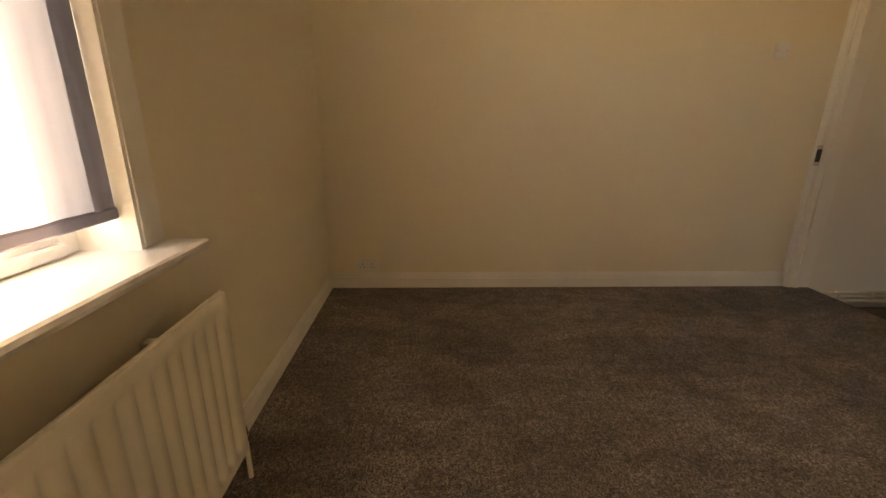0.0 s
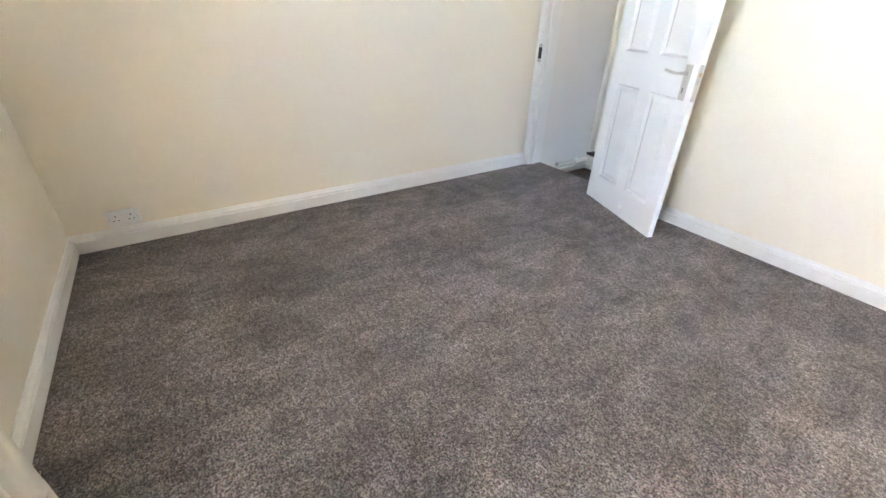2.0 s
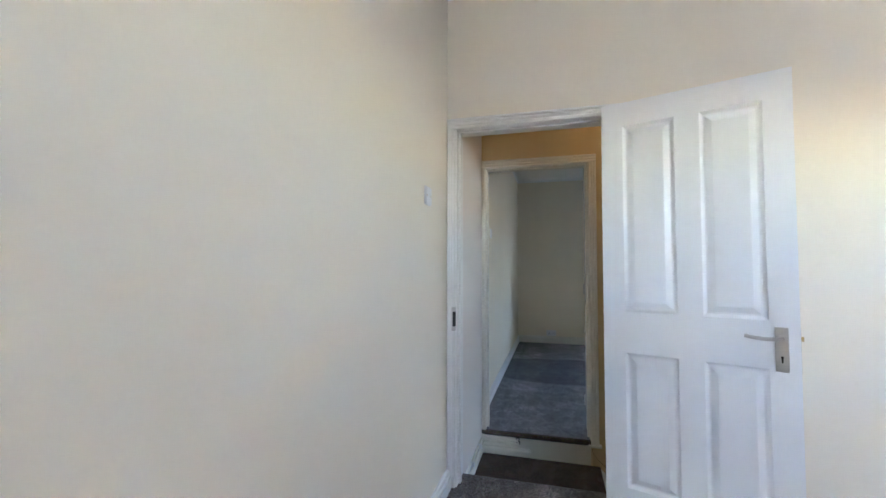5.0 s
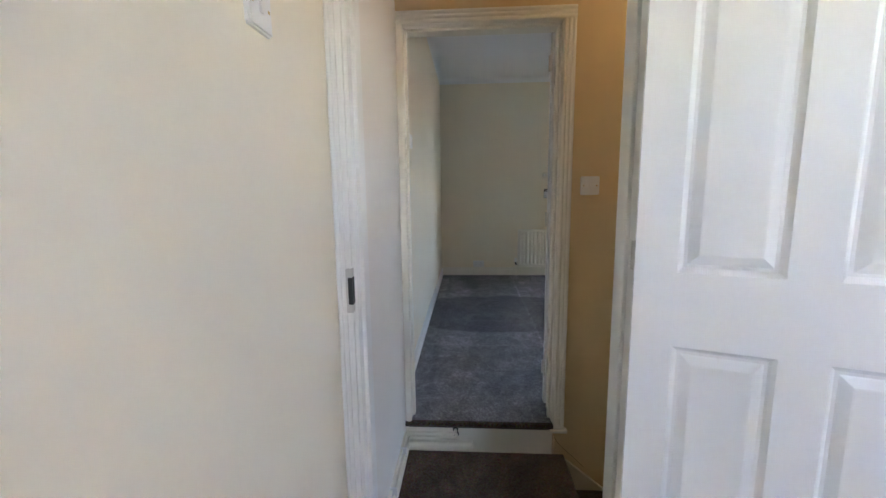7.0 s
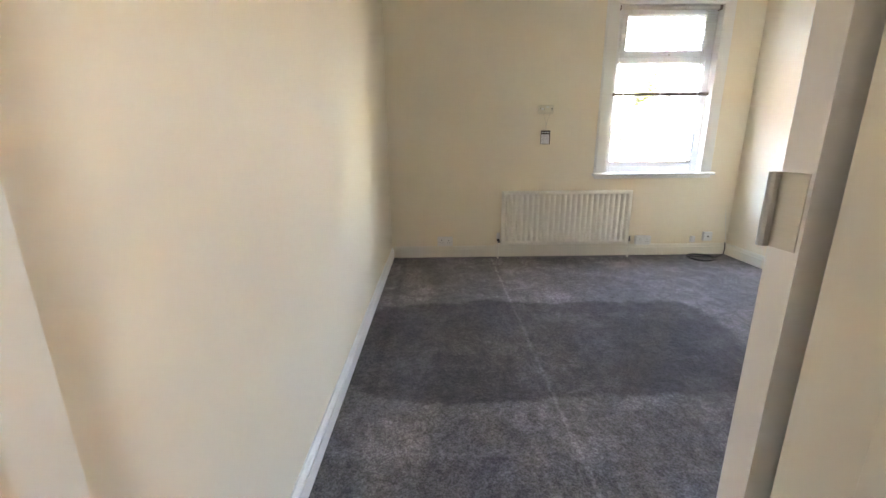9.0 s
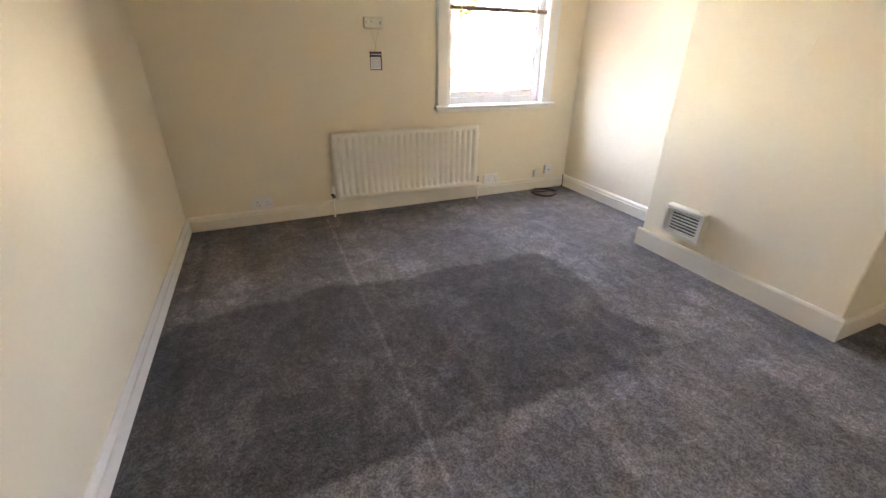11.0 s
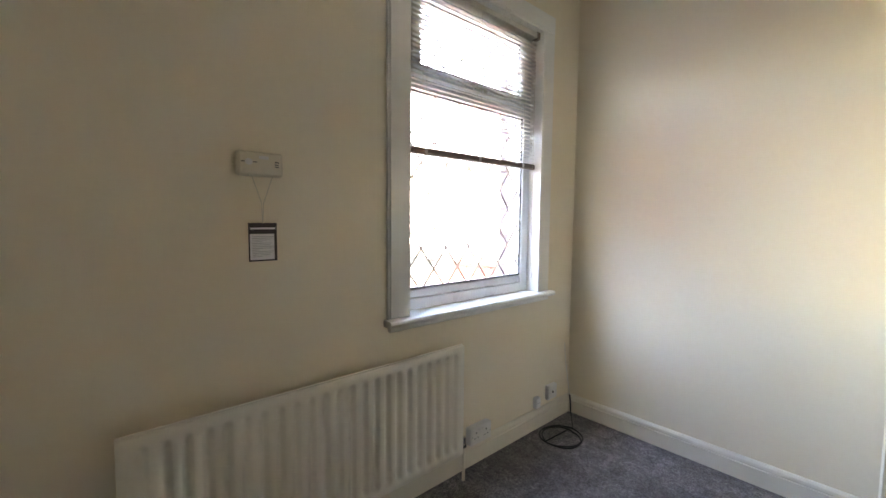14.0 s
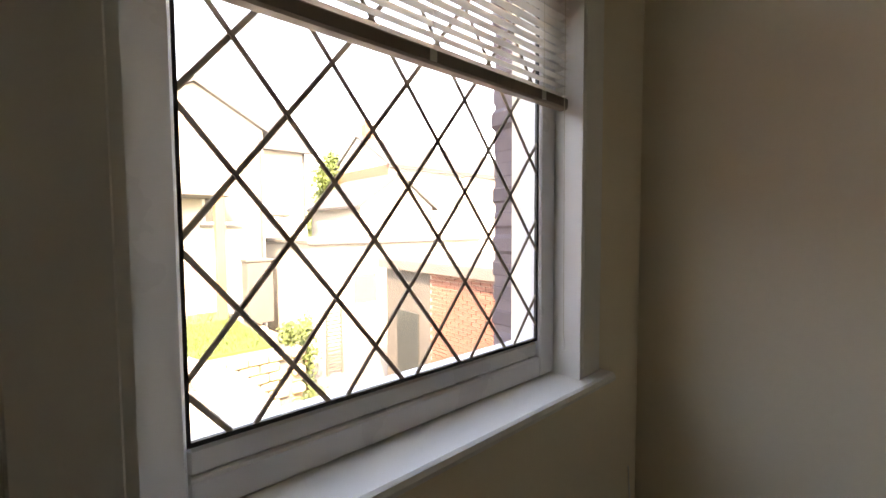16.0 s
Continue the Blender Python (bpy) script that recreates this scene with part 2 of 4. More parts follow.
SLATE = material("grey_roof_slate", (0.07, 0.07, 0.075), 0.7, vary=0.12, scale=3, fine=0.1, fine_scale=30, bump=0.3)
TIMBER = material("brown_timber", (0.28, 0.15, 0.07), 0.7, vary=0.2, scale=4, fine=0.1, bump=0.2, stretch=(1, 1, 0.2))
FELT = material("grey_roof_felt", (0.12, 0.115, 0.11), 0.85, vary=0.15, scale=2, fine=0.1, bump=0.3)
GRASS = material("lawn", (0.07, 0.11, 0.025), 0.9, vary=0.35, scale=3, fine=0.3, fine_scale=40, bump=0.6)
LEAVES = material("leaf", (0.075, 0.115, 0.03), 0.7, vary=0.3, scale=3, fine=0.2, bump=0.0, per_object=0.2)
CONCRETE = material("pale_concrete", (0.17, 0.16, 0.145), 0.9, vary=0.15, scale=0.8, fine=0.08, fine_scale=20, bump=0.3)
STONE = material("buff_stone", (0.40, 0.33, 0.23), 0.9, vary=0.2, scale=4, fine=0.12, bump=0.5, per_object=0.2)
DARKPANE = material("curtained_window_pane", (0.09, 0.095, 0.10), 0.12, vary=0.1, bump=0.0)
BARK = material("bark", (0.12, 0.085, 0.06), 0.9, vary=0.2, bump=0.4)


# ---- building helpers ----
def box(bm, x0, x1, y0, y1, z0, z1, bevel=0.0, segments=1):
    made = bmesh.ops.create_cube(bm, size=1)["verts"]
    bmesh.ops.scale(bm, vec=(x1 - x0, y1 - y0, z1 - z0), verts=made)
    bmesh.ops.translate(bm, vec=((x0 + x1) / 2, (y0 + y1) / 2, (z0 + z1) / 2), verts=made)
    if bevel:
        edges = {e for v in made for e in v.link_edges}
        bmesh.ops.bevel(bm, geom=list(edges), offset=bevel, segments=segments, affect="EDGES", profile=0.5)
    return bm


def boxes(*rows, bevel=0.0):
    bm = bmesh.new()
    for r in rows:
        box(bm, *r, bevel=bevel)
    return bm


def prism(points, place, a, b, bm=None):
    """The closed outline points, carried by place(u, v, s) from s = a to s = b."""
    bm = bm or bmesh.new()
    ends = [[bm.verts.new(place(u, v, s)) for u, v in points] for s in (a, b)]
    k = len(points)
    for i in range(k):
        j = (i + 1) % k
        bm.faces.new((ends[0][i], ends[0][j], ends[1][j], ends[1][i]))
    bm.faces.new(ends[0][::-1]), bm.faces.new(ends[1])
    bmesh.ops.recalc_face_normals(bm, faces=bm.faces)
    return bm


def disc(bm, centre, radius, depth, axis="y", seg=20, radius2=None):
    made = bmesh.ops.create_cone(bm, cap_ends=True, segments=seg, radius1=radius, radius2=radius if radius2 is None else radius2, depth=depth)["verts"]
    turn = {"z": Matrix(), "y": Matrix.Rotation(radians(90), 4, "X"), "x": Matrix.Rotation(radians(90), 4, "Y")}[axis]
    bmesh.ops.transform(bm, matrix=Matrix.Translation(centre) @ turn, verts=made)
    return bm


def part(name, bm, mat, parent=None, label="", smooth=False):
    """Links a bmesh (or a ready mesh) as one object under parent."""
    data = bm
    if isinstance(bm, bmesh.types.BMesh):
        bmesh.ops.recalc_face_normals(bm, faces=bm.faces)
        data = bpy.data.meshes.new(name)
        bm.to_mesh(data)
        bm.free()
    if mat and not data.materials:
        data.materials.append(mat)
    if smooth:
        data.polygons.foreach_set("use_smooth", [True] * len(data.polygons))
    ob = new(name, data)
    ob.parent = parent
    return tagged(ob, label)


def thing(name, x, y, z, rz=0.0, label="", category="", group="", kind=""):
    ob = new(name)
    ob.matrix_basis = pose(x, y, z, 0, 0, rz)
    ob.empty_display_size = 0.1
    return tagged(ob, label, category, group, kind)


def built(name, bm, mat, label, kind="structure", category=""):
    return tagged(part(name, bm, mat), label, category, "", kind)


def tube(points, radius, closed=False, res=6):
    """A round bar along points, as a mesh."""
    curve = bpy.data.curves.new("bar", "CURVE")
    curve.dimensions, curve.bevel_depth, curve.bevel_resolution, curve.use_fill_caps = "3D", radius, 3, True
    s = curve.splines.new("POLY")
    s.points.add(len(points) - 1)
    for p, q in zip(s.points, points):
        p.co = (*q, 1)
    s.use_cyclic_u = closed
    ob = bpy.data.objects.new("bar", curve)
    mesh = bpy.data.meshes.new_from_object(ob)
    bpy.data.objects.remove(ob)
    bpy.data.curves.remove(curve)
    return mesh


def rounded(points, r, steps=5):
    """Points of a path with its corners rounded to radius r."""
    pts = [Vector(p) for p in points]
    out = [pts[0]]
    for a, b, c in zip(pts, pts[1:], pts[2:]):
        d0, d1 = (a - b).normalized(), (c - b).normalized()
        for i in range(steps + 1):
            t = i / steps
            out.append((b + d0 * r) * (1 - t) ** 2 + b * 2 * t * (1 - t) + (b + d1 * r) * t * t)
    return out + [pts[-1]]


# ---- shell: two bedrooms, and the little landing between them ----
R1N, R2S, R2N, EAST1, EAST2 = 0.0, 0.97, 4.45, 3.9, 3.25
SOUTH = -3.225
Z2 = 0.01
LAND = -0.16
CEIL1, CEIL2, CEILL = 2.83, 2.62, 2.62
TOP = 3.0

built("floor_1", boxes((-0.012, EAST1, SOUTH, R1N, -0.25, 0.0), (0.04, 0.84, R1N, 0.150, -0.25, 0.0)), CARPET1, "grey-brown cut-pile carpet of the front bedroom")
nose = prism([(0.0, 0.0), (0.014, -0.004), (0.02, -0.014), (0.014, -0.026), (0.0, -0.03)], lambda u, v, s: (s, 0.150 + u, v), 0.042, 0.84)
built("floor_edge_1", nose, CARPET1, "carpet wrapped over the front bedroom step")
built("floor_2", boxes((0, EAST2, R2S, R2N, -0.2, Z2), (0.06, 0.80, 0.815, R2S, -0.03, Z2)), CARPET2, "slate-grey carpet with brushed and flattened patches")
nose = prism([(0.0, 0.0), (-0.014, -0.004), (-0.022, -0.016), (-0.014, -0.03), (0.0, -0.034)], lambda u, v, s: (s, 0.815 + u, Z2 + v), 0.042, 0.80)
built("floor_edge_2", nose, CARPET3, "dark carpet wrapped over the back bedroom step")
built("floor_landing", boxes((0.03, 0.86, 0.150, 0.815, LAND - 0.2, LAND), bevel=0.006), CARPET3, "worn dark brown landing carpet")

built("wall_west_1", boxes((-0.25, -0.012, SOUTH - 0.3, R1N, -0.3, TOP)), CREAM, "smooth cream painted bedroom wall")
built("wall_west_landing", boxes((-0.25, 0.041, 0.002, 0.968, -0.6, TOP)), MAGNOLIA, "uneven off-white painted landing wall")
built("wall_west_2", boxes((-0.25, 0, 0.97, R2N + 0.21, -0.3, TOP)), CREAM2, "cream painted bedroom wall")
WX0, WX1, WZ0, WZ1 = 1.735, 2.86, 0.79, 2.16
built("wall_south", boxes((-0.012, WX0, SOUTH - 0.3, SOUTH, -0.3, TOP), (WX1, EAST1, SOUTH - 0.3, SOUTH, -0.3, TOP), (WX0, WX1, SOUTH - 0.3, SOUTH, -0.3, WZ0 - 0.03), (WX0, WX1, SOUTH - 0.3, SOUTH, WZ1, TOP)), CREAM, "cream painted window wall of the front bedroom")
built("wall_east_1", boxes((EAST1, EAST1 + 0.2, SOUTH - 0.3, R2S, -3.2, TOP)), CREAM, "plain cream wall behind the viewer")
built("wall_middle_1", boxes((-0.012, 0.04, 0.0, 0.150, -0.6, 2.0), (0.845, EAST1, 0.0, 0.150, -3.2, 2.0), (-0.012, EAST1, 0.0, 0.150, 2.0, TOP), (0.04, 0.845, 0.0, 0.150, -0.6, -0.26)), CREAM, "cream wall with the front bedroom doorway")
built("wall_middle_2", boxes((0.03, 0.06, 0.82, R2S, -0.6, 1.96), (0.81, EAST1, 0.82, R2S, -3.2, 1.96), (0.03, EAST1, 0.82, R2S, 1.96, TOP), (0.06, 0.81, 0.82, R2S, -0.6, -0.3)), OCHRE_LIT, "landing wall coloured ochre for its warm light, with the back bedroom doorway")
built("riser", boxes((0.032, 0.80, 0.818, 0.90, -0.36, -0.026)), OLDGLOSS, "white painted riser below the back bedroom step")
built("wall_south_2", boxes((0.815, EAST2, R2S, R2S + 0.006, 0.0, CEIL2), (0.0, 0.815, R2S, R2S + 0.006, 1.965, CEIL2)), CREAM2, "cream wall behind the folded-back door")
VX0, VX1, VZ0, VZ1 = 1.985, 2.89, 0.79, 2.205
built("wall_north", boxes((0, VX0, R2N, R2N + 0.21, -0.3, TOP), (VX1, EAST2 + 0.25, R2N, R2N + 0.21, -0.3, TOP), (VX0, VX1, R2N, R2N + 0.21, -0.3, VZ0 - 0.03), (VX0, VX1, R2N, R2N + 0.21, VZ1, TOP)), CREAM2, "cream painted window wall of the back bedroom")
built("wall_east_2", boxes((EAST2, EAST2 + 0.25, R2S, R2N, -0.3, TOP)), CREAM2, "cream painted wall of the alcove")
built("chimney_breast", boxes((2.86, EAST2 - 0.002, 1.98, 3.11, 0.0, CEIL2), bevel=0.006), CREAM2, "cream papered chimney breast with a filled mark")
built("ceiling_1", boxes((-0.012, EAST1, SOUTH, R1N, CEIL1, CEIL1 + 0.12)), CEIL, "white painted ceiling")
built("ceiling_2", boxes((0, EAST2, R2S, R2N, CEIL2, CEIL2 + 0.12)), CEIL, "white painted ceiling")
built("ceiling_landing", boxes((0.03, EAST1, 0.150, 0.82, CEILL, CEILL + 0.12)), CREAM2, "cream landing ceiling")
built("roof", boxes((-0.3, EAST1 + 0.3, SOUTH - 0.35, R2N + 0.25, TOP, TOP + 0.15)), FELT, "plain roof slab over the upper floor")
built("floor_hall", boxes((0.8, EAST1, 0.150, 0.82, -3.2, -3.0)), CARPET3, "dark hall floor at the stair foot")

# stairs down from the landing
stairs = thing("staircase", 0.86, 0.48, LAND, 0, "narrow carpeted stairs going down from the landing", "stairs")
for i in range(12):
    part("tread", boxes((i * 0.235, i * 0.235 + 0.26, -0.325, 0.325, -0.19 * (i + 1) - 0.19, -0.19 * (i + 1)), bevel=0.008), CARPET3, stairs)
part("string_board", prism([(-0.06, -0.14), (0.0, -0.02), (2.6, -2.12), (2.6, -2.34)], lambda u, v, s: (u, s, v), 0.322, 0.338), OLDGLOSS, stairs)

# skirting, coving and casings
SKIRT = [(0, 0), (0.018, 0), (0.018, 0.062), (0.009, 0.064), (0.009, 0.071), (0.0165, 0.073), (0.0145, 0.082), (0.009, 0.088), (0.006, 0.097), (0, 0.097)]
SKIRT_OLD = [(0, 0), (0.02, 0), (0.02, 0.076), (0.013, 0.078), (0.013, 0.083), (0.018, 0.085), (0.014, 0.097), (0.006, 0.106), (0, 0.108)]
north = lambda w: (lambda u, v, s: (s, w - u, v))
south = lambda w: (lambda u, v, s: (s, w + u, v))
west = lambda w: (lambda u, v, s: (w + u, s, v))
east = lambda w: (lambda u, v, s: (w - u, s, v))


def skirting(place, a, b, outline=SKIRT, mat=GLOSS, z=0.0):
    lifted = lambda u, v, s: Vector(place(u, v, s)) + Vector((0, 0, z))
    built("baseboard", prism(outline, lifted, a, b), mat, "white gloss skirting board with a moulded top")


skirting(west(-0.012), SOUTH + 0.001, -0.022, [(u * 1.6, v * 1.05) for u, v in SKIRT])
skirting(south(SOUTH), 0.017, EAST1)
skirting(north(R1N), 0.90, EAST1)
skirting(east(EAST1), SOUTH, 0)
skirting(west(0), R2S + 0.001, R2N - 0.001, SKIRT, GLOSS, Z2)
skirting(north(R2N), 0.018, 0.985, SKIRT_OLD, OLDGLOSS, Z2)
skirting(north(R2N), 0.985, 2.268, [(0, 0), (0.021, 0), (0.021, 0.112), (0.018, 0.116), (0, 0.116)], OLDGLOSS, Z2)
skirting(north(R2N), 2.268, EAST2 - 0.018, SKIRT_OLD, OLDGLOSS, Z2)
skirting(east(EAST2), 3.13, R2N - 0.001, SKIRT_OLD, OLDGLOSS, Z2)
skirting(east(2.86), 1.9585, 3.1315, [(0, 0), (0.021, 0), (0.021, 0.106), (0.015, 0.117), (0, 0.117)], OLDGLOSS, Z2)
skirting(lambda u, v, s: (s, 3.11 + u, v), 2.8405, EAST2, SKIRT_OLD, OLDGLOSS, Z2)
skirting(lambda u, v, s: (s, 1.98 - u, v), 2.8405, EAST2, SKIRT_OLD, OLDGLOSS, Z2)
skirting(east(EAST2), R2S, 1.96, SKIRT_OLD, OLDGLOSS, Z2)
skirting(south(R2S), 0.86, EAST2, SKIRT_OLD, OLDGLOSS, Z2)


def coving(place, a, b, z, size):
    pts = [(0, z)] + [(size * (1 - math.sin(k * math.pi / 12)), z - size * (1 - math.cos(k * math.pi / 12))) for k in range(7)]
    built("trim", prism(pts, place, a, b), CEIL, "white plaster coving")


for pl, a, b in ((west(-0.012), SOUTH, R1N), (north(R1N), -0.012, EAST1), (south(SOUTH), 0, EAST1), (east(EAST1), SOUTH, R1N)):
    coving(pl, a, b, CEIL1 - 0.001, 0.095)
for pl, a, b in ((west(0), R2S, R2N), (north(R2N), 0, EAST2), (south(R2S), 0, EAST2), (east(EAST2), R2S, R2N), (east(2.86), 1.98, 3.11)):
    coving(pl, a, b, CEIL2 - 0.001, 0.07)

ARCH = [(0, 0), (0, 0.009), (0.002, 0.0125), (0.005, 0.0135), (0.017, 0.0135), (0.020, 0.0105), (0.023, 0.0105), (0.026, 0.014), (0.034, 0.0165), (0.037, 0.0135), (0.040, 0.0135), (0.043, 0.019), (0.047, 0.021), (0.053, 0.021), (0.057, 0.018), (0.058, 0.012), (0.058, 0)]


REED = [(0, 0), (0, 0.009)] + [(0.058 * (k + 0.5 - 0.5 * math.cos(math.pi * j / 6)) / 3, 0.009 + 0.009 * math.sin(math.pi * j / 6)) for k in range(3) for j in range(1, 6)] + [(0.058, 0.009), (0.058, 0)]
PLAIN = [(0, 0), (0, 0.010), (0.006, 0.015), (0.016, 0.017), (0.042, 0.017), (0.052, 0.015), (0.058, 0.009), (0.058, 0)]


def casing(name, x0, x1, top, y, side, mat, width_l, width_r, z0_l, z0_r, label, outlines=(ARCH, ARCH)):
    """Moulded architrave round an opening x0..x1 up to top; side is the way it stands out of the wall."""
    root = thing(name, (x0 + x1) / 2, y, 0, 0, label, "", "", "structure")
    ox = (x0 + x1) / 2
    fl, fr = width_l / 0.058, width_r / 0.058
    part("upright", prism(outlines[0], lambda u, v, s: (x0 - u * fl - ox, side * v, s), z0_l, top + 0.002), mat, root)
    part("upright", prism(outlines[1], lambda u, v, s: (x1 + u * fr - ox, side * v, s), z0_r, top + 0.002), mat, root)
    part("head", prism(outlines[1], lambda u, v, s: (s - ox, side * (v + 0.002), top + u), x0 - width_l, x1 + width_r), mat, root)
    return root


def lining(name, x0, x1, top, y0, y1, stop, z0, mat, label):
    """Door lining with its stop beads."""
    root = thing(name, (x0 + x1) / 2, (y0 + y1) / 2, 0, 0, label, "", "", "structure")
    ox, oy = (x0 + x1) / 2, (y0 + y1) / 2
    part("jamb", boxes((x0 - 0.018 - ox, x0 - ox, y0 - oy, y1 - oy, z0, top), bevel=0.002), mat, root)
    part("jamb", boxes((x1 - ox, x1 + 0.018 - ox, y0 - oy, y1 - oy, z0, top), bevel=0.002), mat, root)
    part("jamb_head", boxes((x0 - 0.018 - ox, x1 + 0.018 - ox, y0 - oy, y1 - oy, top, top + 0.018), bevel=0.002), mat, root)
    for a, b, c, d in ((x0, x0 + 0.012, z0, top), (x1 - 0.012, x1, z0, top), (x0 + 0.012, x1 - 0.012, top - 0.012, top)):
        part("stop_bead", boxes((a - ox, b - ox, stop - oy, stop + 0.03 - oy, c, d), bevel=0.002), mat, root)
    return root


casing("trim_door_1", 0.034, 0.838, 1.978, 0.0, -1, GLOSS, 0.045, 0.06, 0.0, 0.0, "white moulded architrave round the front bedroom doorway")
lin1 = lining("doorframe_1", 0.044, 0.835, 1.980, -0.003, 0.153, 0.04, 0.0, GLOSS, "white gloss door lining with a lock keep")
part("strike_plate", boxes((-0.4215, -0.4030, -0.0995, -0.068, 0.85, 0.98), bevel=0.001), STEEL, lin1, "worn steel lock keep")
part("strike_hole", boxes((-0.4150, -0.4022, -0.1003, -0.078, 0.875, 0.955)), DARK, lin1)
casing("trim_door_2", 0.074, 0.799, 1.943, 0.82, -1, OLDGLOSS, 0.031, 0.056, Z2 - 0.005, -0.02, "thickly painted reeded architrave of the back bedroom", (PLAIN, REED))
lining("doorframe_2", 0.074, 0.794, 1.942, 0.822, 0.972, 0.86, Z2 + 0.001, OLDGLOSS, "cream gloss door lining with hinges")
part("plinth_block", boxes((0.345, 0.432, -0.032, 0.0, -0.032, -0.014), bevel=0.003), OLDGLOSS, bpy.data.objects["trim_door_2"])


# ---- doors ----
def panel_door(name, x, y, z, rz, label, width=0.762, height=1.981, thick=0.035):
    """Four-panel moulded door: hinge edge at the origin, seen face at y = 0, thickness towards +y."""
    root = thing(name, x, y, z, rz, label, "door", "", "structure")
    xs = [k * width for k in (0.0, 0.133, 0.434, 0.566, 0.867, 1.0)]
    zs = [0.0, 0.178, 0.795, 0.985, 1.868, height]
    bm = bmesh.new()
    for yy, s in ((0.0, 1), (thick, -1)):
        def v(a, c, d):
            return bm.verts.new((a, yy + s * d, c))
        for i in range(5):
            for j in range(5):
                a0, a1, c0, c1 = xs[i], xs[i + 1], zs[j], zs[j + 1]
                if i in (1, 3) and j in (1, 3):
                    rings = []
                    for inset, depth in ((0, 0), (0.003, 0.004), (0.008, 0.010), (0.013, 0.0140), (0.021, 0.0140), (0.025, 0.0115), (0.044, 0.0025), (0.048, 0.002)):
                        rings.append([v(a0 + inset, c0 + inset, depth), v(a1 - inset, c0 + inset, depth), v(a1 - inset, c1 - inset, depth), v(a0 + inset, c1 - inset, depth)])
                    for r0, r1 in zip(rings, rings[1:]):
                        for k in range(4):
                            bm.faces.new((r0[k], r0[(k + 1) % 4], r1[(k + 1) % 4], r1[k]))
                    bm.faces.new(rings[-1])
                else:
                    bm.faces.new((v(a0, c0, 0), v(a1, c0, 0), v(a1, c1, 0), v(a0, c1, 0)))
    for a in (0.0, width):
        bm.faces.new([bm.verts.new(p) for p in ((a, 0, 0), (a, thick, 0), (a, thick, height), (a, 0, height))])
    for c in (0.0, height):
        bm.faces.new([bm.verts.new(p) for p in ((0, 0, c), (width, 0, c), (width, thick, c), (0, thick, c))])
    bmesh.ops.remove_doubles(bm, verts=bm.verts, dist=0.0001)
    part("leaf", bm, DOORPAINT, root)
    for s, y0 in ((-1, 0.0), (1, thick)):
        a, b = sorted((y0, y0 + s * 0.009))
        plate = part("handle_plate", boxes((width - 0.078, width - 0.036, a, b, 0.79, 0.962), bevel=0.002), STEEL, root, "satin nickel backplate")
        part("keyhole", disc(boxes((width - 0.060, width - 0.054, min(a, b) - 0.0006 if s < 0 else b - 0.001, a + 0.001 if s < 0 else b + 0.0006, 0.825, 0.842)), (width - 0.057, y0 + s * 0.0092, 0.846), 0.005, 0.0016, "y"), DARK, plate)
        part("handle_boss", disc(bmesh.new(), (width - 0.057, y0 + s * 0.018, 0.921), 0.011, 0.022, "y"), STEEL, plate, smooth=False)
        yy = y0 + s * 0.045
        part("lever", tube(rounded([(width - 0.057, y0 + s * 0.02, 0.921), (width - 0.057, yy, 0.921), (width - 0.11, yy, 0.917), (width - 0.155, yy, 0.921), (width - 0.175, yy, 0.926)], 0.012), 0.0075), STEEL, plate, smooth=True)
    edge = part("latch_plate", boxes((width - 0.0005, width + 0.0015, 0.006, thick - 0.006, 0.79, 0.965), bevel=0.0005), STEEL, root)
    part("latch_bolt", boxes((width, width + 0.011, 0.012, 0.023, 0.911, 0.929), bevel=0.002), BRASS, edge)
    for zz in (0.16, 0.98, 1.76):
        part("hinge", disc(boxes((-0.0015, 0.001, 0.004, thick - 0.002, zz, zz + 0.076)), (-0.004, thick + 0.003, zz + 0.038), 0.0055, 0.076, "z", 10), STEEL, root)
    return root


panel_door("door_1", 0.796, -0.105, 0.009, -20.3, "white four-panel door standing wide open", 0.72)
panel_door("door_2", 0.788, 0.994, Z2 + 0.01, 5.0, "white four-panel door folded back against the wall")
for zz in (0.22, 1.70):
    h = part("hinge", boxes((-0.334, -0.332, 0.03, 0.072, zz, zz + 0.085), bevel=0.0005), STEEL, bpy.data.objects["doorframe_2"], "worn steel butt hinge")
    h.location = (0.692, 0, 0)


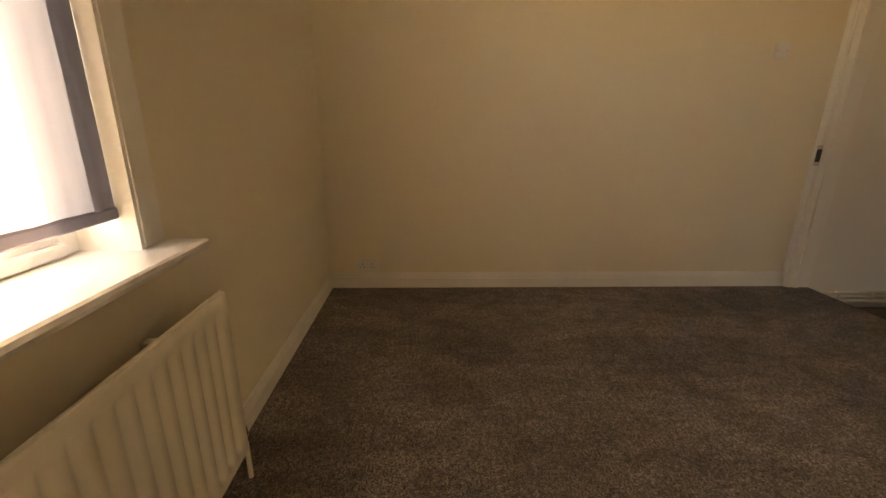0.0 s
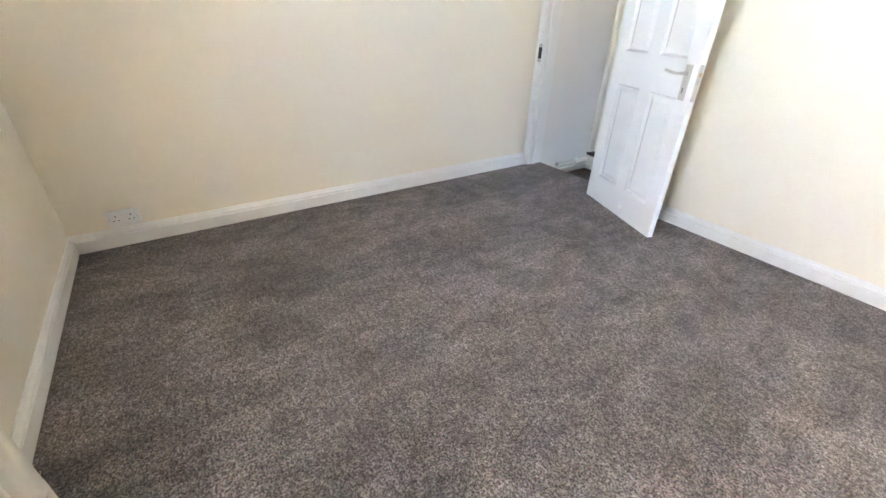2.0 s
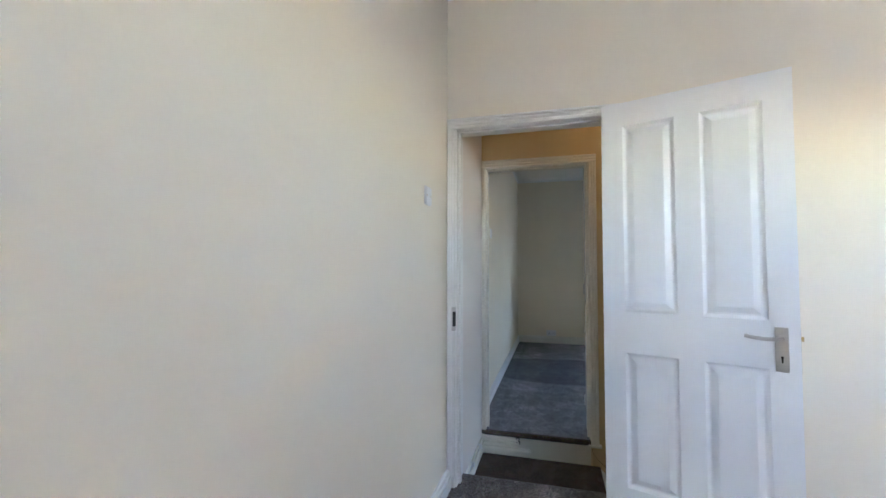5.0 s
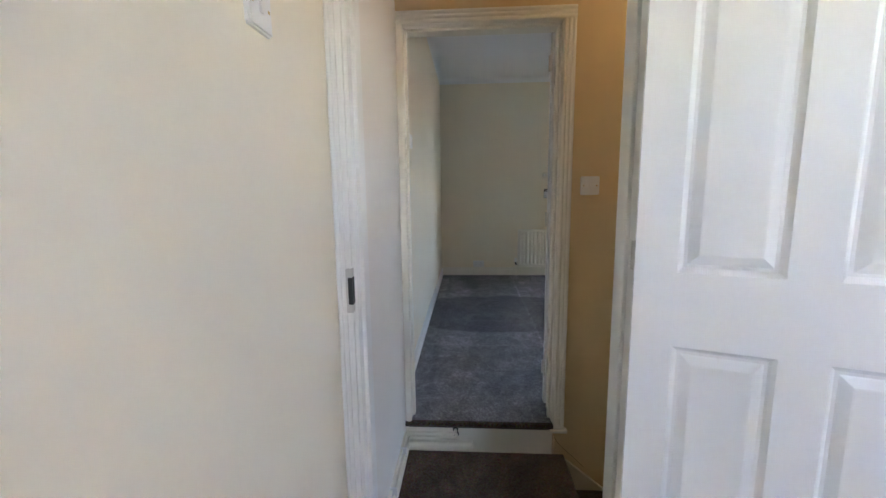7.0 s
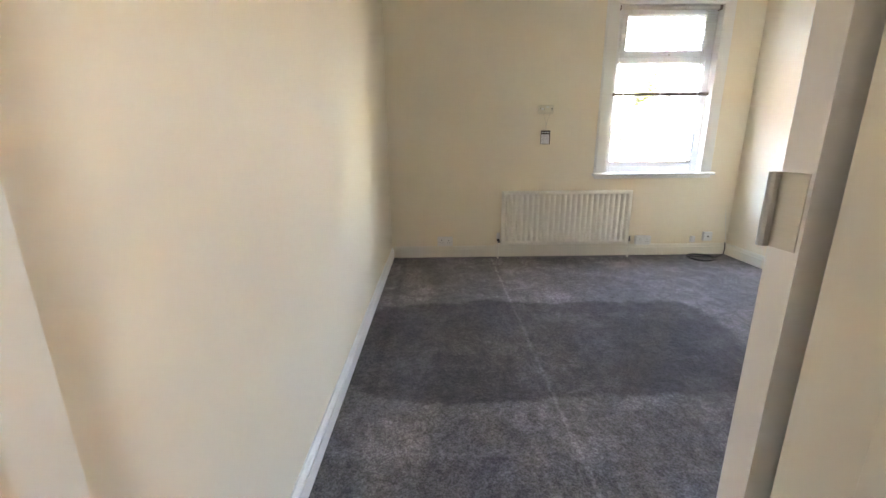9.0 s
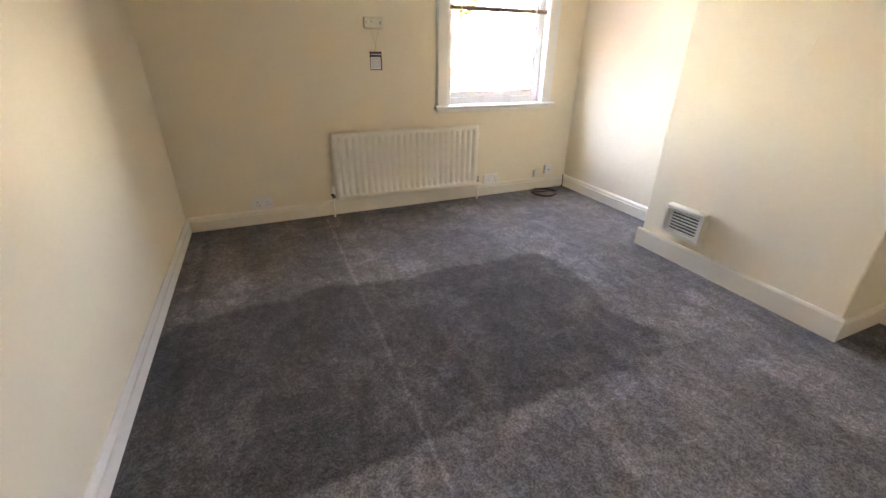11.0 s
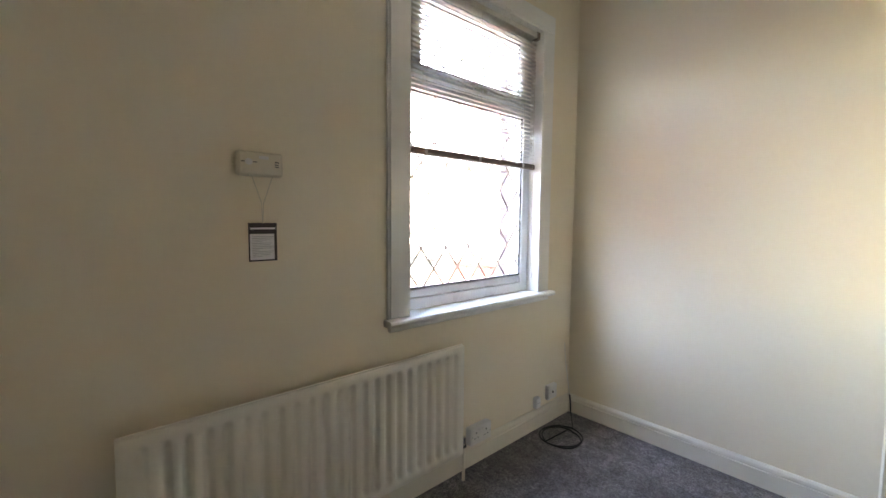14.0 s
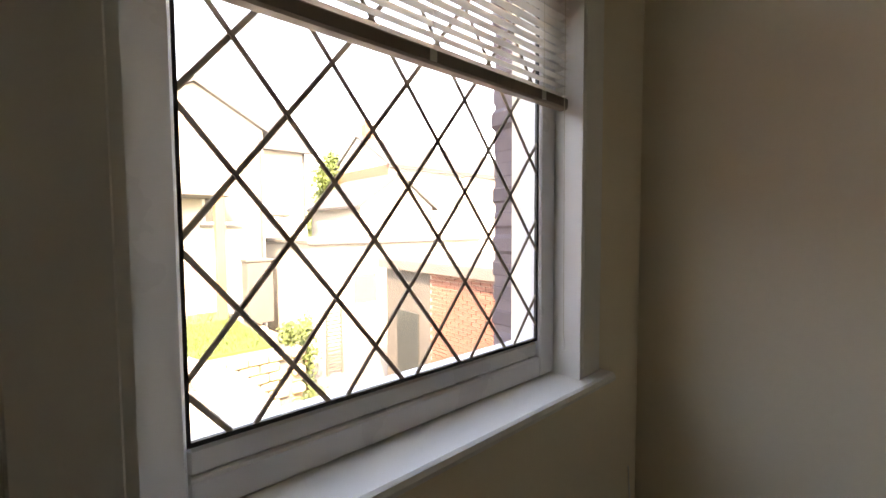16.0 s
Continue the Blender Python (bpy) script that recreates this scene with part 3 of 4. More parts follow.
# ---- windows ----
def reveal_trim(name, x0, x1, z0, z1, wall, side, depth, width, label, nose):
    """Flat casing, lining boards and a rounded window board on the room side of an opening; side: +1 when the room lies towards +y."""
    ox = (x0 + x1) / 2
    root = thing(name, ox, wall, 0, 0, label, "", "", "structure")
    t = 0.018 * side
    a, b = sorted((0, t))
    for xa, xb in ((x0 - width, x0), (x1, x1 + width)):
        part("casing", boxes((xa - ox, xb - ox, a, b, z0 + 0.002, z1), bevel=0.003), GLOSS, root)
    a2, b2 = sorted((0, t * 1.1))
    part("casing_head", boxes((x0 - width - ox, x1 + width - ox, a2, b2, z1, z1 + width), bevel=0.003), GLOSS, root)
    if side < 0:
        part("back_bead", boxes((x0 - width - 0.010 - ox, x0 - width - ox, -0.012, 0.0, z0, z1 + width), bevel=0.003), GLOSS, root)
    c, d = sorted((t * 0.9, -side * depth))
    for xa, xb in ((x0 - 0.002, x0 + 0.010), (x1 - 0.010, x1 + 0.002)):
        part("lining_board", boxes((xa - ox, xb - ox, c, d, z0, z1)), GLOSS, root)
    part("lining_head", boxes((x0 + 0.01 - ox, x1 - 0.01 - ox, c, d, z1 - 0.010, z1 + 0.002)), GLOSS, root)
    e = nose * side
    bm = prism([(-side * depth, -0.026), (e - side * 0.01, -0.026), (e - side * 0.003, -0.022), (e, -0.013), (e - side * 0.003, -0.004), (e - side * 0.01, 0.0), (-side * depth, 0.0)], lambda u, v, s: (s, u, z0 + v), x0 - width - 0.022 - ox, x1 + width + 0.022 - ox)
    part("window_board", bm, GLOSS, root)
    f, g = sorted((0.0, side * 0.018))
    part("apron_mould", boxes((x0 - width - 0.004 - ox, x1 + width + 0.004 - ox, f, g, z0 - 0.052, z0 - 0.026), bevel=0.004), GLOSS, root)
    return root


def frame_rails(root, x0, x1, z0, z1, w, y0, y1, mat, name, bevel=0.004):
    """Four mitred-looking rails round a rectangle, w wide inwards."""
    for r in ((x0, x0 + w, y0, y1, z0, z1), (x1 - w, x1, y0, y1, z0, z1), (x0 + w, x1 - w, y0, y1, z0, z0 + w), (x0 + w, x1 - w, y0, y1, z1 - w, z1)):
        part(name, boxes(r, bevel=bevel), mat, root)


def leads(pane, x0, x1, z0, z1, y, px, pz, ax, az):
    """Diamond lead strips on a pane, clipped to its rectangle."""
    k = pz / px
    for sgn in (1, -1):
        for n in range(-30, 31):
            pts = []
            c = az + 2 * n * pz - sgn * k * ax
            for xx in (x0, x1):
                zz = sgn * k * xx + c
                if z0 <= zz <= z1:
                    pts.append((xx, zz))
            for zz in (z0, z1):
                xx = (zz - c) / (sgn * k)
                if x0 < xx < x1:
                    pts.append((xx, zz))
            if len(pts) < 2:
                continue
            (xa, za), (xb, zb) = sorted(pts)[0], sorted(pts)[-1]
            ln = math.hypot(xb - xa, zb - za)
            if ln < 0.02:
                continue
            prof = [(-0.0045, 0), (-0.003, 0.0022), (0.003, 0.0022), (0.0045, 0)]
            ux, uz = (xb - xa) / ln, (zb - za) / ln
            off = 0.0 if sgn > 0 else 0.0008
            part("lead_strip", prism(prof, lambda u, v, s: (xa + ux * s - uz * u, y - v - off, za + uz * s + ux * u), 0, ln), LEAD, pane)


# back bedroom window
reveal_trim("trim_window_2", VX0, VX1, 0.80, 2.205, R2N, -1, 0.075, 0.087, "flat white painted window surround and sill", 0.052)
win2 = thing("window_2", (VX0 + VX1) / 2, 4.54, 0, 0, "white double-glazed window with diamond leading", "window", "", "structure")
ox = (VX0 + VX1) / 2
X0, X1 = VX0 - ox, VX1 - ox
G0, G1 = 2.051 - ox, 2.823 - ox
part("window_frame", boxes((X0, G0, -0.028, 0.04, 0.802, 2.204), bevel=0.004), UPVC, win2)
part("window_frame", boxes((G1, X1, -0.028, 0.04, 0.802, 2.204), bevel=0.004), UPVC, win2)
part("window_frame", boxes((G0, G1, -0.028, 0.04, 0.802, 0.852), bevel=0.004), UPVC, win2)
part("bottom_bead", boxes((G0, G1, -0.020, 0.035, 0.852, 0.893), bevel=0.006), UPVC, win2)
part("window_frame", boxes((G0, G1, -0.028, 0.04, 2.165, 2.204), bevel=0.004), UPVC, win2)
part("transom", boxes((G0, G1, -0.028, 0.04, 1.745, 1.80), bevel=0.006), UPVC, win2)
sash = part("top_sash", boxes((G0, G0 + 0.05, -0.040, 0.02, 1.795, 2.17), (G1 - 0.05, G1, -0.040, 0.02, 1.795, 2.17), (G0 + 0.05, G1 - 0.05, -0.040, 0.02, 1.795, 1.85), (G0 + 0.05, G1 - 0.05, -0.040, 0.02, 2.12, 2.17), bevel=0.005), UPVC, win2)
part("catch", boxes((-0.03, 0.05, -0.052, -0.040, 1.802, 1.818), bevel=0.004), UPVC, sash)
part("catch_knob", boxes((0.035, 0.05, -0.068, -0.05, 1.803, 1.817), bevel=0.004), STEEL, sash)
part("gasket", boxes((G0, G1, -0.019, -0.012, 0.893, 0.900), (G0, G1, -0.019, -0.012, 1.739, 1.746), (G0, G0 + 0.006, -0.019, -0.012, 0.9, 1.739), (G1 - 0.006, G1, -0.019, -0.012, 0.9, 1.739)), GASKET, win2)
part("gasket", boxes((G0 + 0.05, G1 - 0.05, -0.030, -0.024, 1.85, 1.856), (G0 + 0.05, G1 - 0.05, -0.030, -0.024, 2.114, 2.12), (G0 + 0.05, G0 + 0.055, -0.030, -0.024, 1.856, 2.114), (G1 - 0.055, G1 - 0.05, -0.030, -0.024, 1.856, 2.114)), GASKET, sash)
pane = part("pane", boxes((G0, G1, -0.015, -0.009, 0.895, 1.745)), GLASS, win2)
pane.visible_shadow = False
pane2 = part("pane", boxes((G0 + 0.05, G1 - 0.05, -0.026, -0.02, 1.85, 2.12)), GLASS, win2)
pane2.visible_shadow = False
leads(pane, G0 + 0.004, G1 - 0.004, 0.899, 1.742, -0.0152, 0.0742, 0.0950, 2.1225 - ox, 1.2575)
leads(pane2, G0 + 0.053, G1 - 0.053, 1.855, 2.116, -0.0262, 0.0742, 0.0950, 2.1225 - ox, 1.2575)
part("outer_sill", boxes((X0 - 0.03, X1 + 0.03, 0.04, 0.20, 0.77, 0.80), bevel=0.006), UPVC, win2)

# venetian blind, half drawn, its slats level
blind = thing("venetian_blind", ox, 4.482, 2.19, 0, "white venetian blind drawn halfway with level slats", "blind")
part("headrail", boxes((X0 + 0.012, X1 - 0.012, -0.018, 0.018, -0.026, 0.0), bevel=0.002), SLAT, blind)
for xx in (X0 + 0.011, X1 - 0.031):
    part("end_bracket", boxes((xx, xx + 0.02, -0.023, 0.02, -0.032, 0.004), bevel=0.001), RAIL, blind)
rows, slat_mesh = 32, None
for i in range(rows):
    zz = -0.042 - i * 0.0206
    if slat_mesh is None:
        ob = part("slat", prism([(-0.0125, -0.0012), (-0.006, 0.0006), (0.0, 0.0012), (0.006, 0.0006), (0.0125, -0.0012), (0.0125, -0.0016), (0.006, 0.0002), (0, 0.0008), (-0.006, 0.0002), (-0.0125, -0.0016)], lambda u, v, s: (s, u, v), X0 + 0.018, X1 - 0.018), SLAT, blind)
        slat_mesh = ob.data
    else:
        ob = part("slat", slat_mesh, SLAT, blind)
    ob.location, ob.rotation_euler = (0, 0, zz), (radians(7 + random.uniform(-1.5, 1.5)), radians(random.uniform(-0.12, 0.12)), 0)
part("bottom_rail", boxes((X0 + 0.016, X1 - 0.016, -0.013, 0.013, -0.718, -0.690), bevel=0.004), RAIL, blind, "brown-grey bottom rail")
for xx in (X0 + 0.12, 0.0, X1 - 0.12):
    for yy in (-0.0128, 0.0128):
        part("ladder_cord", tube([(xx, yy, -0.02), (xx, yy, -0.70)], 0.0006), STRING, blind)
    part("cord_clip", boxes((xx - 0.008, xx + 0.008, -0.0145, 0.0145, -0.713, -0.693), bevel=0.001), SLAT, blind)
part("pull_cord", tube([(X1 - 0.05, -0.024, -0.02), (X1 - 0.052, -0.024, -0.7), (X1 - 0.05, -0.026, -1.28)], 0.0009), STRING, blind)
part("cord_tassel", disc(bmesh.new(), (X1 - 0.05, -0.026, -1.295), 0.005, 0.03, "z", 10, 0.003), PLASTIC, blind)

# front bedroom window and its sheer roller blind
reveal_trim("trim_window_1", WX0, WX1, 0.79, WZ1, SOUTH, 1, 0.14, 0.075, "white painted window surround and deep sill", 0.115)
win1 = thing("window_1", (WX0 + WX1) / 2, SOUTH - 0.14, 0, 0, "white framed window behind a sheer blind", "window", "", "structure")
hw = (WX1 - WX0) / 2
frame_rails(win1, -hw, hw, 0.79, WZ1, 0.055, -0.05, 0.02, UPVC, "window_frame")
part("mullion", boxes((-0.03, 0.03, -0.05, 0.02, 0.845, WZ1 - 0.055), bevel=0.004), UPVC, win1)
part("frame_step", boxes((-hw + 0.055, hw - 0.055, -0.03, 0.035, 0.792, 0.822), bevel=0.005), UPVC, win1)
for a, b in ((-hw + 0.055, -0.03), (0.03, hw - 0.055)):
    frame_rails(win1, a, b, 0.845, WZ1 - 0.055, 0.04, -0.035, 0.012, UPVC, "sash_rail")
    p = part("pane", boxes((a + 0.04, b - 0.04, -0.02, -0.014, 0.885, WZ1 - 0.095)), GLASS, win1)
    p.visible_shadow = False
rb = thing("net_curtain", (WX0 + WX1) / 2, SOUTH - 0.024, 1.68, 0, "sheer lilac-white net hanging over the lower window", "curtain")
HEM_SHADOW = material("lilac_grey_hem_and_shadow", (0.25, 0.25, 0.30), 0.85, vary=0.12, scale=10, fine=0.04, fine_scale=140, bump=0.1, stretch=(3, 1, 0.3), translucent=0.42)


def hung(x0, x1, z0, z1, cols, dy=0.0):
    """A cloth with shallow upright folds that deepen towards its foot."""
    bm, prev = bmesh.new(), None
    for i in range(cols + 1):
        xx = x0 + (x1 - x0) * i / cols
        yy = 0.004 * math.sin(xx * 48) + 0.003 * math.sin(xx * 122)
        col = [bm.verts.new((xx, yy * f + dy, z1 + (z0 - z1) * q)) for q, f in ((0.0, 0.3), (0.33, 0.7), (0.66, 1.0), (1.0, 0.8))]
        if prev:
            for j in range(3):
                bm.faces.new((prev[j], col[j], col[j + 1], prev[j + 1]))
        prev = col
    return bm


part("fabric", hung(-hw + 0.012, hw - 0.012, -0.79, 0.0, 60), NET, rb, smooth=True)
# darker strips at both edges stand in for the frame's shadow on the net
part("side_hem", hung(-hw + 0.013, -hw + 0.075, -0.79, 0.0, 6, 0.003), HEM_SHADOW, rb, "darker net strip standing in for the window frame's shadow", smooth=True)
part("side_hem", hung(hw - 0.075, hw - 0.013, -0.79, 0.0, 6, 0.003), HEM_SHADOW, rb, "darker net strip standing in for the window frame's shadow", smooth=True)
part("bottom_hem", boxes((-hw + 0.012, hw - 0.012, -0.006, 0.009, -0.815, -0.788), bevel=0.004), HEM_SHADOW, rb, "weighted lilac-grey hem")
part("curtain_wire", tube([(-hw + 0.008, 0.0, 0.004), (hw - 0.008, 0.0, 0.004)], 0.003), PLASTIC, rb)


# ---- radiators ----
def radiator(name, x, y, z, rz, length, height, label, pitch=0.05, out=0.088):
    """Pressed steel panel radiator: back to the wall at y = 0, front towards -y; origin at its lower left corner."""
    root = thing(name, x, y, z, rz, label, "radiator", "radiators under the windows")
    n = int(round((length - 0.05) / pitch))
    x_in = (length - n * pitch) / 2
    cols = [(0.0, 0), (x_in, 0)]
    for i in range(n):
        b = x_in + i * pitch
        cols += [(b + pitch * k, math.sin(math.pi * (k - 0.14) / 0.72) ** 1.6) for k in (0.1401, 0.23, 0.32, 0.41, 0.5, 0.59, 0.68, 0.77, 0.8599)]
    cols += [(length - x_in, 0), (length, 0)]
    ends = [(0.026, 0), (0.031, 0.14), (0.036, 0.45), (0.042, 0.8), (0.050, 1)]
    rows = [(0.0, 0, 0.006), (0.004, 0, 0.001)] + [(e, w_, 0) for e, w_ in ends] + [(height - e, w_, 0) for e, w_ in ends[::-1]] + [(height - 0.004, 0, 0.001), (height, 0, 0.006)]
    front = -out
    bm = bmesh.new()
    grid = [[bm.verts.new((cx, front + 0.015 * cw * rw + back, rz_)) for cx, cw in cols] for rz_, rw, back in rows]
    for r0, r1 in zip(grid, grid[1:]):
        for i in range(len(cols) - 1):
            bm.faces.new((r0[i], r0[i + 1], r1[i + 1], r1[i]))
    rear = [[bm.verts.new((cx, front + 0.022, rz_)) for cx in (0.0, length)] for rz_ in (0.0, height)]
    bm.faces.new((rear[0][0], rear[1][0], rear[1][1], rear[0][1]))
    bm.faces.new([rear[0][0], *grid[0][:1], *[g[0] for g in grid[1:]], rear[1][0]])
    bm.faces.new([rear[0][1], rear[1][1], *[g[-1] for g in grid[::-1]]])
    bm.faces.new([*grid[-1], rear[1][1], rear[1][0]])
    bm.faces.new([*grid[0][::-1], rear[0][0], rear[0][1]])
    part("panel", bm, ENAMEL, root, smooth=True)
    part("seam", boxes((0.002, length - 0.002, front + 0.008, front + 0.014, height - 0.002, height + 0.006), bevel=0.001), ENAMEL, root)
    part("seam", boxes((0.002, length - 0.002, front + 0.008, front + 0.014, -0.006, 0.002), bevel=0.001), ENAMEL, root)
    fins = bmesh.new()
    for i in range(n):
        box(fins, x_in + i * pitch + 0.01, x_in + i * pitch + 0.04, front + 0.022, front + 0.045, 0.05, height - 0.05)
    part("convector_fins", fins, ENAMEL, root)
    for xx in (0.14, length - 0.17):
        part("bracket", boxes((xx, xx + 0.03, front + 0.02, 0.0, 0.04, height - 0.06)), ENAMEL, root)
    # thermostatic valve at one end, lockshield at the other, each with its tail to the floor
    v = part("valve_body", disc(boxes((-0.030, -0.006, front + 0.006, front + 0.026, 0.018, 0.04), bevel=0.002), (-0.002, front + 0.016, 0.029), 0.009, 0.016, "x", 12), CHROME, root, "chromed valve")
    part("valve_collar", disc(bmesh.new(), (-0.024, front + 0.016, 0.048), 0.013, 0.018, "z", 16), DARK, v)
    part("valve_cap", disc(bmesh.new(), (-0.024, front + 0.016, 0.085), 0.018, 0.055, "z", 16, 0.014), PLASTIC, v)
    part("pipe_tail", tube([(-0.024, front + 0.016, 0.02), (-0.024, front + 0.016, -z)], 0.0075), ENAMEL, root)
    w = part("lockshield", disc(boxes((length + 0.006, length + 0.028, front + 0.006, front + 0.026, 0.02, 0.04), bevel=0.002), (length + 0.002, front + 0.016, 0.029), 0.009, 0.016, "x", 12), CHROME, root)
    part("lockshield_cap", disc(bmesh.new(), (length + 0.019, front + 0.016, 0.055), 0.009, 0.03, "z", 12), CHROME, w)
    part("pipe_tail", tube([(length + 0.019, front + 0.016, 0.02), (length + 0.019, front + 0.016, -z)], 0.0075), ENAMEL, root)
    return root


radiator("radiator", 1.035, R2N, Z2 + 0.135, 0, 1.205, 0.50, "cream panel radiator below the window, twin pipe tails")
radiator("radiator", 2.83, SOUTH, 0.118, 180, 1.205, 0.52, "cream panel radiator under the deep sill", 0.05, 0.125)


# ---- switches, sockets and wall fittings ----
def wall_plate(name, x, y, z, rz, w, h, d, label, category, bits, mat=PLASTIC, group=""):
    """A surface plate centred on the origin, back on y = 0, facing -y. bits: rows of (name, x, z, w, h, proud, material)."""
    root = thing(name, x, y, z, rz, label, category, group)
    bm = boxes((-w / 2, w / 2, -d, 0, -h / 2, h / 2))
    bmesh.ops.bevel(bm, geom=[e for e in bm.edges if all(vv.co.y < -d / 2 for vv in e.verts)] + [e for e in bm.edges if abs(e.verts[0].co.y - e.verts[1].co.y) > d / 2], offset=min(0.004, d * 0.45), segments=2, affect="EDGES")
    plate = part("plate", bm, mat, root)
    for nm, bx, bz, bw, bh, proud, bmat in bits:
        part(nm, boxes((bx - bw / 2, bx + bw / 2, -d - proud, -d + 0.001, bz - bh / 2, bz + bh / 2), bevel=0.0006 if proud > 0.001 else 0), bmat, plate)
    return root


def double_socket(x, y, z, rz, d, label):
    bits = []
    for s in (-1, 1):
        c = s * 0.034
        bits += [("pin_hole", c, 0.014, 0.005, 0.009, 0.0004, DARK), ("pin_hole", c - 0.011, -0.010, 0.008, 0.004, 0.0004, DARK), ("pin_hole", c + 0.011, -0.010, 0.008, 0.004, 0.0004, DARK),
                 ("rocker", s * 0.011, 0.027, 0.012, 0.016, 0.0025, PLASTIC), ("screw", s * 0.062, 0.0, 0.006, 0.006, 0.0006, STEEL)]
    return wall_plate("wall_socket", x, y, z, rz, 0.146, 0.086, d, label, "socket", bits, group="double wall sockets")


def light_switch(x, y, z, rz, label, w=0.086):
    bits = [("rocker", 0.0, 0.0, 0.013, 0.024, 0.004, PLASTIC), ("screw", -0.03, 0.0, 0.006, 0.006, 0.0008, BRASS), ("screw", 0.03, 0.0, 0.006, 0.006, 0.0008, BRASS)]
    return wall_plate("light_switch", x, y, z, rz, w, 0.086, 0.010, label, "switch", bits, group="light switches")


double_socket(-0.012, -2.966, 0.158, 90, 0.022, "white double socket just above the skirting")
double_socket(0.510, R2N, 0.158 + Z2, 0, 0.034, "white double socket in a surface box")
double_socket(2.418, R2N, 0.148 + Z2, 0, 0.034, "white double socket beside the radiator valve")
light_switch(-0.012, -0.384, 1.538, 90, "white single light switch beside the doorway")
light_switch(0.0, 1.520, 1.508, 90, "white single light switch inside the back bedroom")
light_switch(0.940, 0.82, 1.211, 0, "white single switch on the amber landing wall")
wall_plate("phone_socket", 2.905, R2N, 0.150 + Z2, 0, 0.042, 0.062, 0.024, "small white junction box above the skirting", "socket", [("lid_line", 0, 0.0, 0.036, 0.001, 0.0004, INK)])
wall_plate("aerial_socket", 3.045, R2N, 0.178 + Z2, 0, 0.086, 0.086, 0.024, "white aerial socket plate above the skirting", "socket", [("port", 0.0, 0.0, 0.012, 0.012, 0.001, DARK), ("screw", -0.03, 0, 0.005, 0.005, 0.0006, STEEL), ("screw", 0.03, 0, 0.005, 0.005, 0.0006, STEEL)])

# gas-room air vent on the chimney breast
vent = thing("air_vent", 2.86, 2.812, 0.274, -90, "white plastic louvred air vent on the chimney breast", "vent")
W, H, D = 0.125, 0.094, 0.045
part("backing", boxes((-W + 0.02, W - 0.02, -0.012, 0.0, -H + 0.02, H - 0.02)), DARK, vent)
# yellower plastic on the housing carries the shade of its sides
part("housing", boxes((-W, W, -D, 0, H - 0.026, H), (-W, W, -D, 0, -H, -H + 0.026), (-W, -W + 0.028, -D, 0, -H + 0.026, H - 0.026), (W - 0.028, W, -D, 0, -H + 0.026, H - 0.026), bevel=0.004), PLASTIC2, vent)
part("front_bezel", boxes((-W + 0.004, W - 0.004, -D - 0.006, -D + 0.001, H - 0.024, H - 0.004), (-W + 0.004, W - 0.004, -D - 0.006, -D + 0.001, -H + 0.004, -H + 0.024), (-W + 0.004, -W + 0.026, -D - 0.006, -D + 0.001, -H + 0.024, H - 0.024), (W - 0.026, W - 0.004, -D - 0.006, -D + 0.001, -H + 0.024, H - 0.024), bevel=0.002), PLASTIC, vent)
slat = None
for i in range(7):
    if slat is None:
        slat = part("slat", prism([(-0.002, 0.0040), (0.006, 0.0022), (0.006, -0.0046), (-0.002, -0.0026)], lambda u, v, s: (s, -D + 0.012 - u, v), -W + 0.027, W - 0.027), PLASTIC, vent)
        ob = slat
    else:
        ob = part("slat", slat.data, PLASTIC, vent)
    ob.location = (0, 0, -H + 0.0365 + i * 0.0192)
crack = tube([(2.8595, 2.470, 1.255), (2.8592, 2.478, 1.235), (2.8590, 2.476, 1.215), (2.8590, 2.486, 1.195), (2.8592, 2.505, 1.178), (2.8594, 2.530, 1.160), (2.8596, 2.536, 1.145)], 0.0013)
tagged(part("trim_filled_crack", crack, CREAM2, None, smooth=True), "small ridge of filler painted over on the chimney breast", "", "", "structure")

# carbon monoxide alarm with its instruction card hung on a string
alarm = thing("gas_alarm", 1.414, R2N, 1.362, 0, "white wall alarm with slots and a test button", "alarm")
part("case", boxes((-0.066, 0.066, -0.036, 0.0, -0.036, 0.036), bevel=0.006), PLASTIC2, alarm)
part("test_button", disc(bmesh.new(), (-0.036, -0.037, 0.004), 0.010, 0.004, "y", 18), PLASTIC, alarm)
for xx in (-0.052, -0.018):
    part("indicator_slot", boxes((xx - 0.006, xx + 0.006, -0.0367, -0.035, 0.003, 0.0055)), DARK, alarm)
for k in range(3):
    part("sounder_slot", boxes((0.040, 0.052, -0.0367, -0.035, -0.008 + k * 0.007, -0.005 + k * 0.007)), DARK, alarm)
part("badge", boxes((-0.006, 0.022, -0.0372, -0.035, 0.014, 0.024), bevel=0.0008), PLASTIC, alarm)
card = thing("instruction_card", 1.424, R2N, 1.123, 0, "small printed card hanging on a string below the alarm", "card")
part("sheet", boxes((-0.043, 0.043, -0.006, -0.003, -0.060, 0.060), bevel=0.0008), INKDARK, card, "dark card border")
part("paper", boxes((-0.039, 0.034, -0.0068, -0.005, -0.055, 0.026)), PAPER, card)
part("header_strip", boxes((-0.038, 0.038, -0.0068, -0.005, 0.040, 0.046)), PAPER, card)
for k in range(13):
    wd = 0.033 - (0.018 if k in (3, 8, 12) else 0.0) - 0.003 * ((k * 7) % 3)
    part("text_line", boxes((-0.033, -0.033 + 2 * wd, -0.0072, -0.006, 0.0166 - k * 0.0052, 0.0182 - k * 0.0052)), INK, card)
part("string", tube([(-0.034, -0.02, 0.205), (-0.003, -0.008, 0.122), (0.0, -0.005, 0.058)], 0.0013), STRING, card)
